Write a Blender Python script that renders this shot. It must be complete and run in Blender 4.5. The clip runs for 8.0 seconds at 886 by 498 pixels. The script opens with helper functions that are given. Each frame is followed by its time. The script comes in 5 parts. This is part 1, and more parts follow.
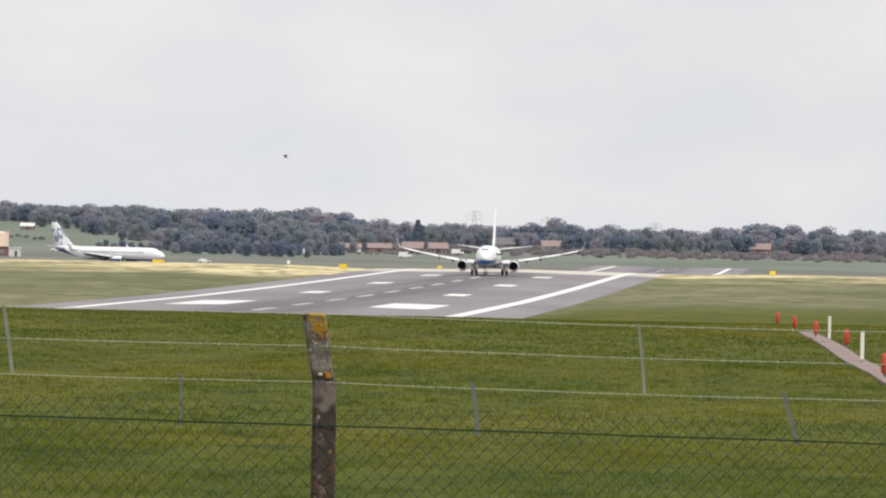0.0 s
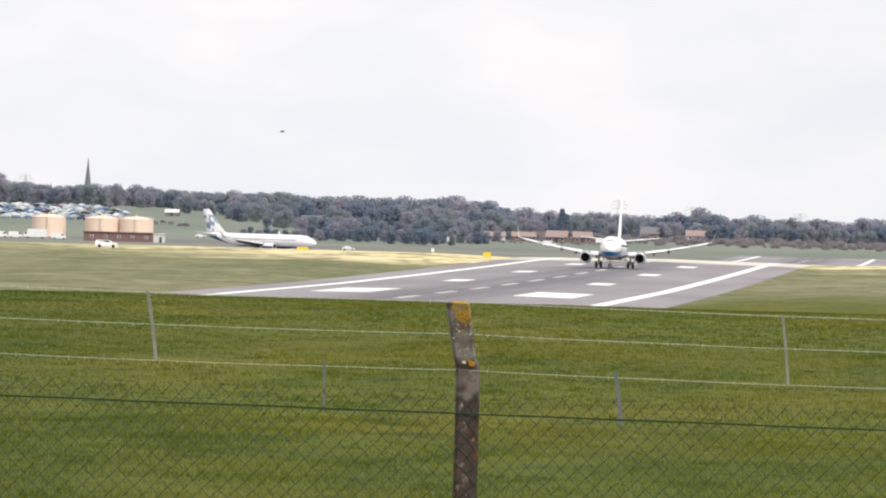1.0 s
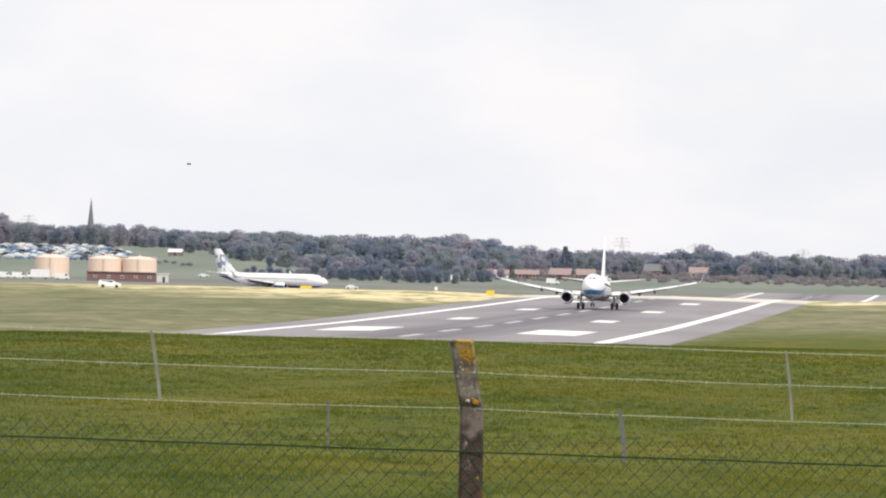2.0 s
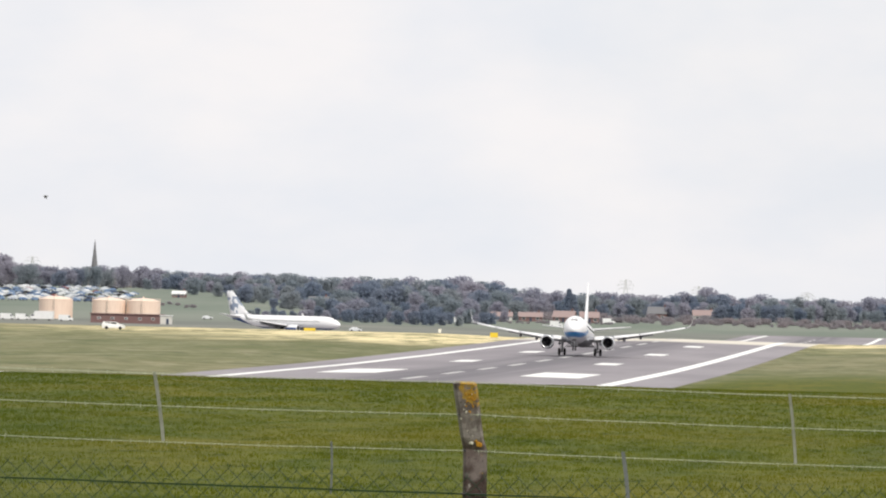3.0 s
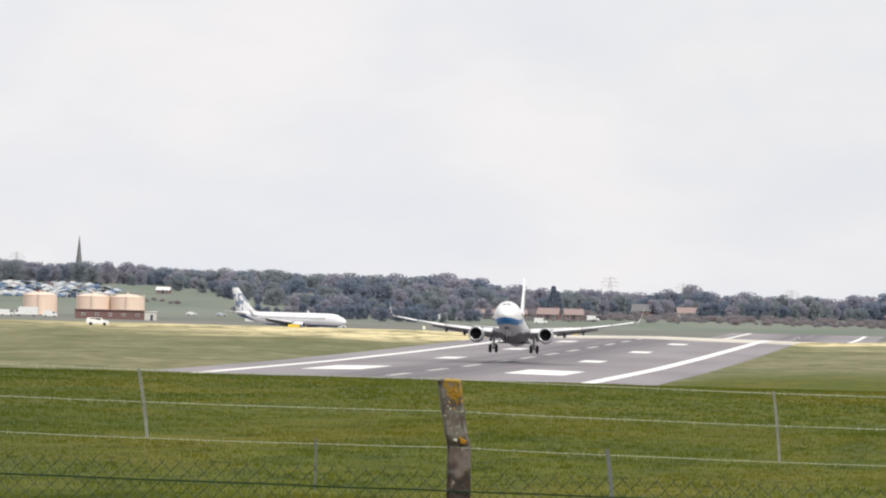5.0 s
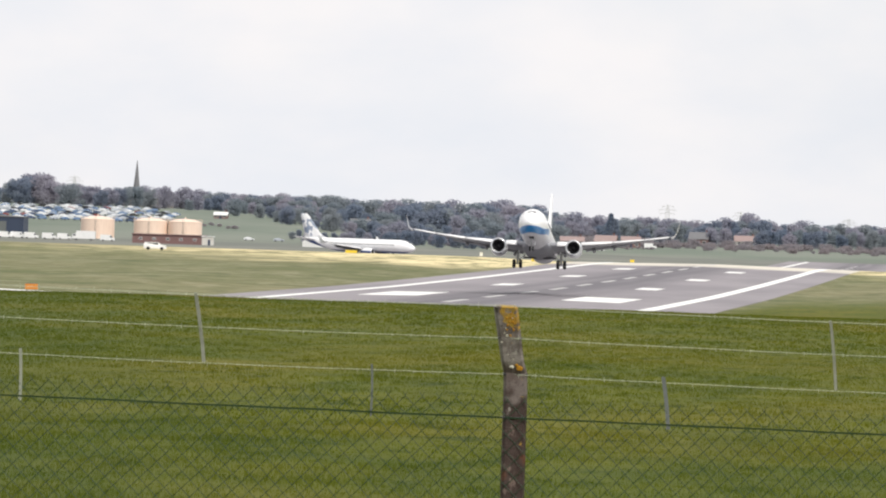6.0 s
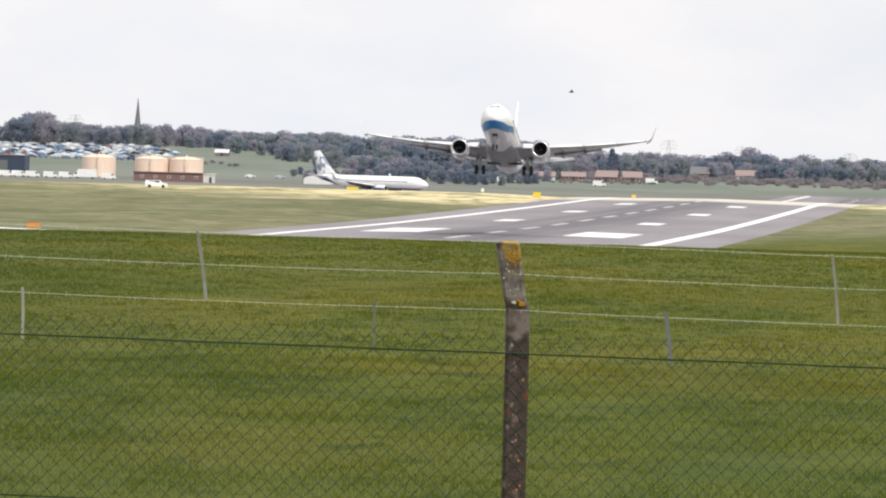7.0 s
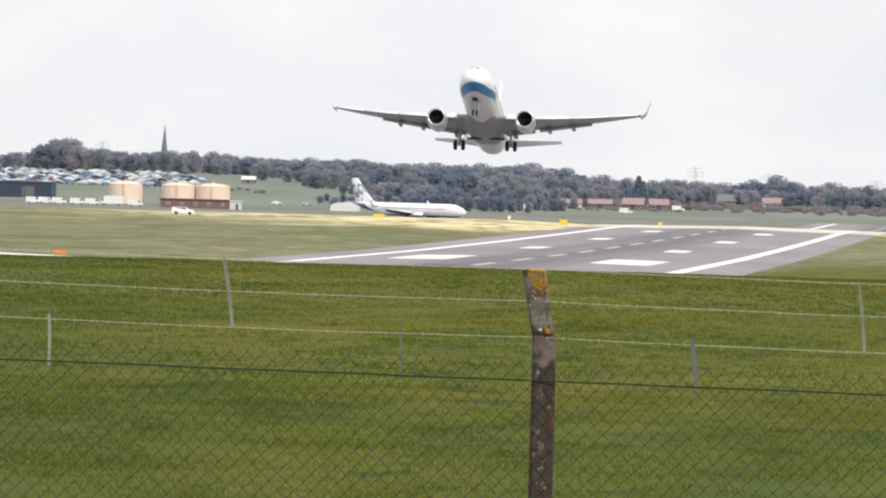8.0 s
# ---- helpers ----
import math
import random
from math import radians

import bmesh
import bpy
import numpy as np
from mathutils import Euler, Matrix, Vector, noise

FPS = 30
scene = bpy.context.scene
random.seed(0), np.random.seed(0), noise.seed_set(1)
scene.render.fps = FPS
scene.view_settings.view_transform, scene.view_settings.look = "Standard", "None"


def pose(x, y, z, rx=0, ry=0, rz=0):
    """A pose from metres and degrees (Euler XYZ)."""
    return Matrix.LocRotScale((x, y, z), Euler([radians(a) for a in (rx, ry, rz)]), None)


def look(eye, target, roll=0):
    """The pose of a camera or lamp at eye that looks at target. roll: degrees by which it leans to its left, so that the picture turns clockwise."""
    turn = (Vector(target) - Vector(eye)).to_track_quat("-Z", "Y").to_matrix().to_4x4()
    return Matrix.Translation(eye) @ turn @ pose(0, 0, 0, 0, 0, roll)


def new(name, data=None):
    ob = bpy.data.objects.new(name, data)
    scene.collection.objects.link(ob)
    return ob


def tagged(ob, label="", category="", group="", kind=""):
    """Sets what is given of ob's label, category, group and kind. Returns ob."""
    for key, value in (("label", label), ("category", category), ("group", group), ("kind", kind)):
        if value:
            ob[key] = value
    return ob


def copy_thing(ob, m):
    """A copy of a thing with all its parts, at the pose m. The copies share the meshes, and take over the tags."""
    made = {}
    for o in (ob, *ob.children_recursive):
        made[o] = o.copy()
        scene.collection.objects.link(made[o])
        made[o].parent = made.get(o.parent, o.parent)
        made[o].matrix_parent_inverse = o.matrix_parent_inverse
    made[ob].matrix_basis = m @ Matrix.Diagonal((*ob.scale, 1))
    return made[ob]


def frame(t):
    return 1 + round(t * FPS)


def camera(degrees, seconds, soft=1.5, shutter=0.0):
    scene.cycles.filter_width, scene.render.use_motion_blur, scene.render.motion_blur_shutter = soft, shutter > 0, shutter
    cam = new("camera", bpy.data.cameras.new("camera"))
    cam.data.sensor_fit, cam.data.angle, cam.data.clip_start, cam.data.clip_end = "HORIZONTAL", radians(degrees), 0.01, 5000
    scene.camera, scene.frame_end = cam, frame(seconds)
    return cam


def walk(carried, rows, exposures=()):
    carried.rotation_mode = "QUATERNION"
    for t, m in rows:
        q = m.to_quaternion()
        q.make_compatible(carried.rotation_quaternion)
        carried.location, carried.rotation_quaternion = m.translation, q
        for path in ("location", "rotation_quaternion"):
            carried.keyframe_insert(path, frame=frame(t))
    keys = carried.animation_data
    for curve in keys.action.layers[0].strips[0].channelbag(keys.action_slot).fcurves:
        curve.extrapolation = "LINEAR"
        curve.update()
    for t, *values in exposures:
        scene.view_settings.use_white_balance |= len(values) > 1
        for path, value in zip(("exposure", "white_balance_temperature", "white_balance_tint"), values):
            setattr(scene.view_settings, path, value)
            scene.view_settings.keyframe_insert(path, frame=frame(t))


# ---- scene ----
EYE = (0.0, 0.0, 11.8)
cam = camera(7.0, 8.0, soft=2.1)
walk(cam, [
    (0.0, pose(*EYE, 89.704, 0, 3.163) @ pose(0, 0, 0, 0, 0, 1.17)),
    (0.2, pose(*EYE, 89.303, 0, 3.213) @ pose(0, 0, 0, 0, 0, 0.87)),
    (0.4, pose(*EYE, 89.244, 0, 3.745) @ pose(0, 0, 0, 0, 0, 1.46)),
    (0.5, pose(*EYE, 89.133, 0, 3.725) @ pose(0, 0, 0, 0, 0, 1.13)),
    (0.6, pose(*EYE, 89.217, 0, 3.774) @ pose(0, 0, 0, 0, 0, 1.21)),
    (0.8, pose(*EYE, 89.236, 0, 3.971) @ pose(0, 0, 0, 0, 0, 1.37)),
    (1.0, pose(*EYE, 89.587, 0, 4.301) @ pose(0, 0, 0, 0, 0, 1.54)),
    (1.5, pose(*EYE, 89.643, 0, 4.423) @ pose(0, 0, 0, 0, 0, 1.26)),
    (1.6, pose(*EYE, 89.858, 0, 4.326) @ pose(0, 0, 0, 0, 0, 1.24)),
    (1.7, pose(*EYE, 89.805, 0, 4.306) @ pose(0, 0, 0, 0, 0, 1.23)),
    (2.8, pose(*EYE, 90.264, 0, 4.462) @ pose(0, 0, 0, 0, 0, 1.24)),
    (3.0, pose(*EYE, 90.223, 0, 4.371) @ pose(0, 0, 0, 0, 0, 1.33)),
    (3.2, pose(*EYE, 90.107, 0, 4.372) @ pose(0, 0, 0, 0, 0, 1.51)),
    (3.5, pose(*EYE, 90.176, 0, 4.170) @ pose(0, 0, 0, 0, 0, 1.77)),
    (3.6, pose(*EYE, 90.155, 0, 4.251) @ pose(0, 0, 0, 0, 0, 1.65)),
    (3.8, pose(*EYE, 90.260, 0, 4.329) @ pose(0, 0, 0, 0, 0, 1.41)),
    (4.0, pose(*EYE, 90.381, 0, 4.364) @ pose(0, 0, 0, 0, 0, 1.17)),
    (5.3, pose(*EYE, 89.991, 0, 4.336) @ pose(0, 0, 0, 0, 0, 1.64)),
    (5.5, pose(*EYE, 89.733, 0, 4.695) @ pose(0, 0, 0, 0, 0, 1.69)),
    (5.7, pose(*EYE, 89.680, 0, 4.860) @ pose(0, 0, 0, 0, 0, 1.75)),
    (5.9, pose(*EYE, 89.543, 0, 4.666) @ pose(0, 0, 0, 0, 0, 1.81)),
    (6.0, pose(*EYE, 89.607, 0, 4.685) @ pose(0, 0, 0, 0, 0, 1.84)),
    (6.2, pose(*EYE, 89.503, 0, 4.664) @ pose(0, 0, 0, 0, 0, 1.80)),
    (6.4, pose(*EYE, 89.368, 0, 4.678) @ pose(0, 0, 0, 0, 0, 1.75)),
    (6.5, pose(*EYE, 89.318, 0, 4.713) @ pose(0, 0, 0, 0, 0, 1.72)),
    (6.8, pose(*EYE, 89.159, 0, 4.640) @ pose(0, 0, 0, 0, 0, 1.59)),
    (7.0, pose(*EYE, 89.102, 0, 4.683) @ pose(0, 0, 0, 0, 0, 1.50)),
    (7.2, pose(*EYE, 89.109, 0, 4.745) @ pose(0, 0, 0, 0, 0, 1.51)),
    (7.5, pose(*EYE, 89.135, 0, 4.718) @ pose(0, 0, 0, 0, 0, 1.53)),
    (7.7, pose(*EYE, 89.272, 0, 4.834) @ pose(0, 0, 0, 0, 0, 1.55)),
    (8.0, pose(*EYE, 89.311, 0, 4.898) @ pose(0, 0, 0, 0, 0, 1.58)),
], exposures=((0.0, -0.22), (0.5, -0.06), (1.0, 0.03), (1.5, 0.03), (3.0, -0.06), (4.0, -0.12), (5.5, -0.08), (6.5, 0.0), (8.0, 0.0)))

# ---- light ----
SUN_AZIMUTH, SUN_HEIGHT = 146.0, 50.0   # degrees clockwise from +y, and above the horizon

world = bpy.data.worlds.new("sky")
scene.world = world
world.use_nodes = True
wt = world.node_tree
wt.nodes.clear()


def wnode(kind, **values):
    n = wt.nodes.new(kind)
    for key, value in values.items():
        n.inputs[key].default_value = value
    return n


sky = wt.nodes.new("ShaderNodeTexSky")
sky.sky_type, sky.sun_disc = "NISHITA", False
sky.sun_elevation, sky.sun_rotation = radians(SUN_HEIGHT), radians(SUN_AZIMUTH)
sky_gain = wnode("ShaderNodeMix")
sky_gain.data_type, sky_gain.blend_type = "RGBA", "MULTIPLY"
sky_gain.inputs[0].default_value = 1.0
sky_gain.inputs[7].default_value = (0.12, 0.12, 0.12, 1)
wt.links.new(sky.outputs[0], sky_gain.inputs[6])
coord = wt.nodes.new("ShaderNodeTexCoord")
stretch = wt.nodes.new("ShaderNodeMapping")
stretch.inputs["Scale"].default_value = (1.0, 1.0, 2.2)
wt.links.new(coord.outputs["Generated"], stretch.inputs["Vector"])
puffs = wnode("ShaderNodeTexNoise", Scale=26.0, Detail=7.0, Roughness=0.52)
sheet = wnode("ShaderNodeTexNoise", Scale=7.0, Detail=3.0)
for n in (puffs, sheet):
    wt.links.new(stretch.outputs[0], n.inputs["Vector"])
cloud = wt.nodes.new("ShaderNodeValToRGB")
cloud.color_ramp.elements[0].position, cloud.color_ramp.elements[0].color = 0.34, (0.855, 0.875, 0.925, 1)
cloud.color_ramp.elements[1].position, cloud.color_ramp.elements[1].color = 0.66, (0.97, 0.945, 0.95, 1)
wt.links.new(puffs.outputs[0], cloud.inputs[0])
cover = wt.nodes.new("ShaderNodeMapRange")
for key, value in (("From Min", 0.25), ("From Max", 0.6), ("To Min", 0.93), ("To Max", 1.0)):
    cover.inputs[key].default_value = value
wt.links.new(sheet.outputs[0], cover.inputs[0])
blend = wt.nodes.new("ShaderNodeMix")
blend.data_type = "RGBA"
wt.links.new(cover.outputs[0], blend.inputs[0])
wt.links.new(sky_gain.outputs[2], blend.inputs[6])
wt.links.new(cloud.outputs[0], blend.inputs[7])
back = wnode("ShaderNodeBackground", Strength=1.0)
wt.links.new(blend.outputs[2], back.inputs[0])
wout = wt.nodes.new("ShaderNodeOutputWorld")
wt.links.new(back.outputs[0], wout.inputs[0])

sun = new("sun", bpy.data.lights.new("sun", "SUN"))
sun.data.energy, sun.data.angle, sun.data.color = 3.0, radians(0.6), (1.0, 0.95, 0.86)
az, el = radians(SUN_AZIMUTH), radians(SUN_HEIGHT)
sun.matrix_world = look((0, 0, 0), (-math.sin(az) * math.cos(el), -math.cos(az) * math.cos(el), -math.sin(el)))


# ---- materials ----
class Shade:
    """A small builder for one principled node material."""

    def __init__(self, name, rough=0.6, metal=0.0, spec=0.5):
        self.mat = bpy.data.materials.new(name)
        self.mat.use_nodes = True
        self.t = self.mat.node_tree
        self.b = self.t.nodes["Principled BSDF"]
        self.b.inputs["Roughness"].default_value = rough
        self.b.inputs["Metallic"].default_value = metal
        self.b.inputs["Specular IOR Level"].default_value = spec
        self.co = self.t.nodes.new("ShaderNodeTexCoord")

    def put(self, a, b):
        if hasattr(a, "links"):
            self.t.links.new(a, b)
        else:
            b.default_value = a

    def noise(self, scale, detail=4.0, rough=0.55, stretch=(1, 1, 1), turn=0.0, space="Object"):
        m = self.t.nodes.new("ShaderNodeMapping")
        m.inputs["Scale"].default_value = stretch
        m.inputs["Rotation"].default_value = (0, 0, radians(turn))
        self.t.links.new(self.co.outputs[space], m.inputs["Vector"])
        n = self.t.nodes.new("ShaderNodeTexNoise")
        n.inputs["Scale"].default_value, n.inputs["Detail"].default_value = scale, detail
        n.inputs["Roughness"].default_value = rough
        self.t.links.new(m.outputs[0], n.inputs["Vector"])
        return n.outputs[0]

    def ramp(self, fac, lo, hi, a, b):
        r = self.t.nodes.new("ShaderNodeMapRange")
        r.interpolation_type = "SMOOTHSTEP"
        for key, value in (("From Min", lo), ("From Max", hi), ("To Min", a), ("To Max", b)):
            r.inputs[key].default_value = value
        self.put(fac, r.inputs[0])
        return r.outputs[0]

    def mix(self, fac, a, b, how="MIX"):
        m = self.t.nodes.new("ShaderNodeMix")
        m.data_type, m.blend_type = "RGBA", how
        self.put(fac, m.inputs[0])
        self.put(a if hasattr(a, "links") else (*a, 1), m.inputs[6])
        self.put(b if hasattr(b, "links") else (*b, 1), m.inputs[7])
        return m.outputs[2]

    def math(self, how, a, b=0.0):
        m = self.t.nodes.new("ShaderNodeMath")
        m.operation = how
        self.put(a, m.inputs[0])
        self.put(b, m.inputs[1])
        return m.outputs[0]

    def axes(self, space="Object"):
        s = self.t.nodes.new("ShaderNodeSeparateXYZ")
        self.t.links.new(self.co.outputs[space], s.inputs[0])
        return s.outputs

    def random(self):
        return self.t.nodes.new("ShaderNodeObjectInfo").outputs["Random"]

    def island(self):
        return self.t.nodes.new("ShaderNodeNewGeometry").outputs["Random Per Island"]

    def bump(self, height, strength, distance):
        n = self.t.nodes.new("ShaderNodeBump")
        n.inputs["Strength"].default_value, n.inputs["Distance"].default_value = strength, distance
        self.t.links.new(height, n.inputs["Height"])
        self.t.links.new(n.outputs[0], self.b.inputs["Normal"])

    def done(self, colour, rough=None):
        self.put(colour if hasattr(colour, "links") else (*colour, 1), self.b.inputs["Base Color"])
        if rough is not None:
            self.put(rough, self.b.inputs["Roughness"])
        return self.mat


def plain(name, colour, rough=0.55, metal=0.0, vary=0.12, scale=3.0, spec=0.5):
    s = Shade(name, rough, metal, spec)
    n = s.noise(scale, 5)
    dark = tuple(c * (1 - vary) for c in colour)
    light = tuple(min(1, c * (1 + vary)) for c in colour)
    return s.done(s.mix(n, dark, light), s.ramp(n, 0.3, 0.7, max(0.02, rough - 0.06), min(1, rough + 0.08)))


def sward(s, gain):
    """Rough pasture: green with olive patches, a soft mottle and dark lush clumps."""
    x, y, z = s.axes()
    tone = lambda r, g, b: (r * gain, g * gain, b * gain)
    mottle = s.noise(0.9, 4, 0.55, (1, 0.28, 1))
    patch = s.noise(0.10, 5, 0.55, (1, 0.35, 1))
    drift = s.noise(0.35, 3, 0.5, (1, 0.22, 1), 6)
    clump = s.noise(1.3, 3, 0.5, (0.8, 0.32, 1))
    colour = s.mix(s.ramp(mottle, 0.34, 0.66, 0, 1), tone(0.060, 0.077, 0.007), tone(0.104, 0.113, 0.010))
    colour = s.mix(s.ramp(patch, 0.44, 0.68, 0, 0.8), colour, tone(0.130, 0.120, 0.014))
    colour = s.mix(s.ramp(drift, 0.52, 0.66, 0, 0.55), colour, tone(0.054, 0.080, 0.008))
    colour = s.mix(s.ramp(clump, 0.60, 0.68, 0, 0.8), colour, tone(0.034, 0.052, 0.006))
    # darker green on the left flank of the slope
    flank = s.math("ADD", s.math("DIVIDE", x, s.math("MAXIMUM", y, 20.0)), s.math("MULTIPLY", s.math("SUBTRACT", patch, 0.5), 0.05))
    colour = s.mix(s.ramp(flank, -0.150, -0.098, 0.45, 0), colour, tone(0.050, 0.072, 0.008))
    # greener, darker sward towards the fence foot
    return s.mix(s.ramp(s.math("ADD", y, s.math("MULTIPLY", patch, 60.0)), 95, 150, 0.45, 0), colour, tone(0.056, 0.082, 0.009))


def ground_material():
    s = Shade("grass_ground", 0.95, 0, 0.15)
    x, y, z = s.axes()
    tuft = s.noise(0.7, 5, 0.6, (1, 0.45, 1))
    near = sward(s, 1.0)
    wide = s.noise(0.012, 5, 0.6, (1, 0.5, 1))
    mown = s.noise(0.05, 4, 0.6, (1.0, 0.22, 1), 12)
    far = s.mix(s.ramp(mown, 0.38, 0.62, 0, 1), (0.130, 0.140, 0.062), (0.195, 0.192, 0.105))
    far = s.mix(s.ramp(wide, 0.40, 0.62, 0, 0.7), far, (0.238, 0.215, 0.122))
    sweep = s.noise(0.16, 5, 0.65, (0.35, 0.10, 1), 24)
    far = s.mix(s.ramp(sweep, 0.40, 0.60, 0.55, 0), far, (0.108, 0.120, 0.048))
    swath = s.noise(0.30, 4, 0.6, (0.40, 0.16, 1), -14)
    far = s.mix(s.ramp(swath, 0.54, 0.66, 0, 0.5), far, (0.26, 0.245, 0.155))
    far = s.mix(s.ramp(swath, 0.34, 0.44, 0.65, 0), far, (0.092, 0.105, 0.045))
    stalk = s.noise(0.8, 4, 0.65, (0.30, 0.085, 1), 10)
    far = s.mix(s.ramp(stalk, 0.36, 0.47, 0.6, 0), far, (0.085, 0.095, 0.042))
    far = s.mix(s.ramp(stalk, 0.56, 0.66, 0, 0.5), far, (0.275, 0.26, 0.165))
    # straw-coloured dry grass along the brow beyond the runway's middle, with sunlight painted in
    edge = s.math("ADD", y, s.math("MULTIPLY", s.math("SUBTRACT", s.noise(0.02, 4, 0.6, (0.5, 0.35, 1), 20), 0.5), 420.0))
    straw = s.math("MULTIPLY", s.ramp(edge, 1310, 1440, 0, 1), s.math("MULTIPLY", s.ramp(y, 1600, 1700, 1, 0), s.ramp(x, -215, -150, 0.12, 1)))
    far = s.mix(s.math("MULTIPLY", straw, s.ramp(s.math("ADD", s.math("MULTIPLY", sweep, 0.5), s.math("MULTIPLY", stalk, 0.5)), 0.42, 0.54, 0.15, 0.95)), far, (0.74, 0.63, 0.37))
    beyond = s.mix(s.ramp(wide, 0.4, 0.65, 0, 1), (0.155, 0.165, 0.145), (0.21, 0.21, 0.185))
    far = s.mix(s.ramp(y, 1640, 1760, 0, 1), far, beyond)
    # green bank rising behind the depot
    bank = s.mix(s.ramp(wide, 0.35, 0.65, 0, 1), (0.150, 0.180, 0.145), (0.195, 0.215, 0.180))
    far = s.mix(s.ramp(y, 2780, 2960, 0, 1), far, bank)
    side = s.math("SUBTRACT", y, s.ramp(x, -48, -30, 0, 430))
    colour = s.mix(s.ramp(side, 430, 640, 0, 1), near, far)
    s.bump(tuft, 0.5, 0.06)
    return s.done(colour)


def runway_material():
    s = Shade("worn_asphalt", 0.78, 0, 0.35)
    x, y, z = s.axes()
    grain = s.noise(2.5, 6, 0.6)
    wear = s.noise(0.03, 5, 0.6, (1.5, 0.25, 1))
    streak = s.noise(0.35, 4, 0.5, (1, 0.012, 1))
    colour = s.mix(s.ramp(wear, 0.35, 0.65, 0, 1), (0.222, 0.203, 0.220), (0.292, 0.268, 0.284))
    # tyre rubber along the landing strip either side of the centre
    off = s.math("ABSOLUTE", s.math("ADD", x, -RUNWAY_X), 0)
    rubber = s.math("MULTIPLY", s.ramp(off, 3.0, 13.0, 1, 0), s.ramp(streak, 0.30, 0.58, 0.5, 1))
    colour = s.mix(s.math("MULTIPLY", rubber, 0.8), colour, (0.100, 0.094, 0.108))
    colour = s.mix(s.ramp(grain, 0.3, 0.7, 0.25, 0), colour, (0.18, 0.17, 0.17))
    # sky glare off the crest, painted as a pale band across the asphalt
    lane = s.math("MULTIPLY", s.ramp(y, 1430, 1450, 0, 1), s.ramp(y, 1560, 1600, 1, 0))
    colour = s.mix(s.math("MULTIPLY", lane, s.ramp(wear, 0.3, 0.6, 0.5, 1)), colour, (0.62, 0.58, 0.50))
    return s.done(colour)


# ---- building helpers ----
def solid(name, verts, faces, smooth=False):
    me = bpy.data.meshes.new(name)
    me.from_pydata([tuple(v) for v in verts], [], faces)
    me.validate()
    if smooth:
        me.polygons.foreach_set("use_smooth", [True] * len(me.polygons))
    return me


def bake(name, bm, smooth=False):
    bmesh.ops.recalc_face_normals(bm, faces=bm.faces)
    me = bpy.data.meshes.new(name)
    bm.to_mesh(me)
    bm.free()
    if smooth:
        me.polygons.foreach_set("use_smooth", [True] * len(me.polygons))
    return me


def part(name, shape, material, parent=None, label="", smooth=False, at=None):
    """One mesh object, from a bmesh or a mesh, under a thing or a part."""
    me = bake(name, shape, smooth) if isinstance(shape, bmesh.types.BMesh) else shape
    if material and not me.materials:
        me.materials.append(material)
    ob = new(name, me)
    if parent:
        ob.parent = parent
    if at is not None:
        ob.matrix_basis = at
    if label:
        ob["label"] = label
    return ob


def thing(name, label, category, group="", at=None):
    ob = tagged(new(name), label, category, group)
    ob.empty_display_size = 0.5
    if at is not None:
        ob.matrix_basis = at
    return ob


def box(bm, cx, cy, cz, sx, sy, sz, bevel=0.0, m=None):
    made = bmesh.ops.create_cube(bm, size=1.0, matrix=(m or Matrix()) @ Matrix.Translation((cx, cy, cz)) @ Matrix.Diagonal((sx, sy, sz, 1)))
    if bevel:
        edges = list({e for v in made["verts"] for e in v.link_edges})
        bmesh.ops.bevel(bm, geom=edges, offset=bevel, segments=2, affect="EDGES", profile=0.5)


def boxed(*args, **kw):
    bm = bmesh.new()
    box(bm, *args, **kw)
    return bm


def loft(bm, rings, caps=True):
    """Skins closed rings of equal count."""
    made = [[bm.verts.new(p) for p in ring] for ring in rings]
    n = len(made[0])
    for a, b in zip(made, made[1:]):
        for i in range(n):
            bm.faces.new((a[i], a[(i + 1) % n], b[(i + 1) % n], b[i]))
    if caps:
        bm.faces.new(made[0])
        bm.faces.new(made[-1])
    return bm


def rod(bm, a, b, r0, r1=None, sides=6):
    a, b = Vector(a), Vector(b)
    r1 = r0 if r1 is None else r1
    q = (b - a).to_track_quat("Z", "Y")
    ring = lambda c, r: [c + q @ Vector((r * math.cos(k * math.tau / sides), r * math.sin(k * math.tau / sides), 0)) for k in range(sides)]
    loft(bm, [ring(a, r0), ring(b, r1)])


def turned(bm, profile, m=Matrix(), sides=24, caps=True):
    """A shape of revolution round local z from (radius, height) pairs."""
    loft(bm, [[m @ Vector((r * math.cos(k * math.tau / sides), r * math.sin(k * math.tau / sides), h)) for k in range(sides)] for r, h in profile], caps)
    return bm


# ---- ground ----
RUNWAY_X = -66.8
PROFILE_Y = (-400, 0, 38, 60, 150, 250, 350, 450, 560, 700, 850, 1000, 1150, 1300, 1450, 1530, 1700, 1950, 2200, 2600, 2850, 3100, 3500, 5200)
PROFILE_Z = (10.6, 10.1, 8.9, 8.6, 8.05, 7.45, 6.75, 4.6, 2.5, 0.4, 0.05, -0.28, -0.30, -0.18, 0.02, -0.05, -2.9, -5.9, -7.4, -8.5, -8.3, -6.3, -5.6, -6.0)
_fine_y = np.arange(-460.0, 5261.0, 2.0)
_raw = np.interp(_fine_y, PROFILE_Y, PROFILE_Z)
_k = np.exp(-0.5 * (np.arange(-20, 21) / 7.0) ** 2)
_fine_z = np.convolve(np.pad(_raw, 20, mode="edge"), _k / _k.sum(), mode="valid")


def ease(v, lo, hi):
    u = min(1.0, max(0.0, (v - lo) / (hi - lo)))
    return u * u * (3 - 2 * u)


def along(y):
    return float(np.interp(y, _fine_y, _fine_z))


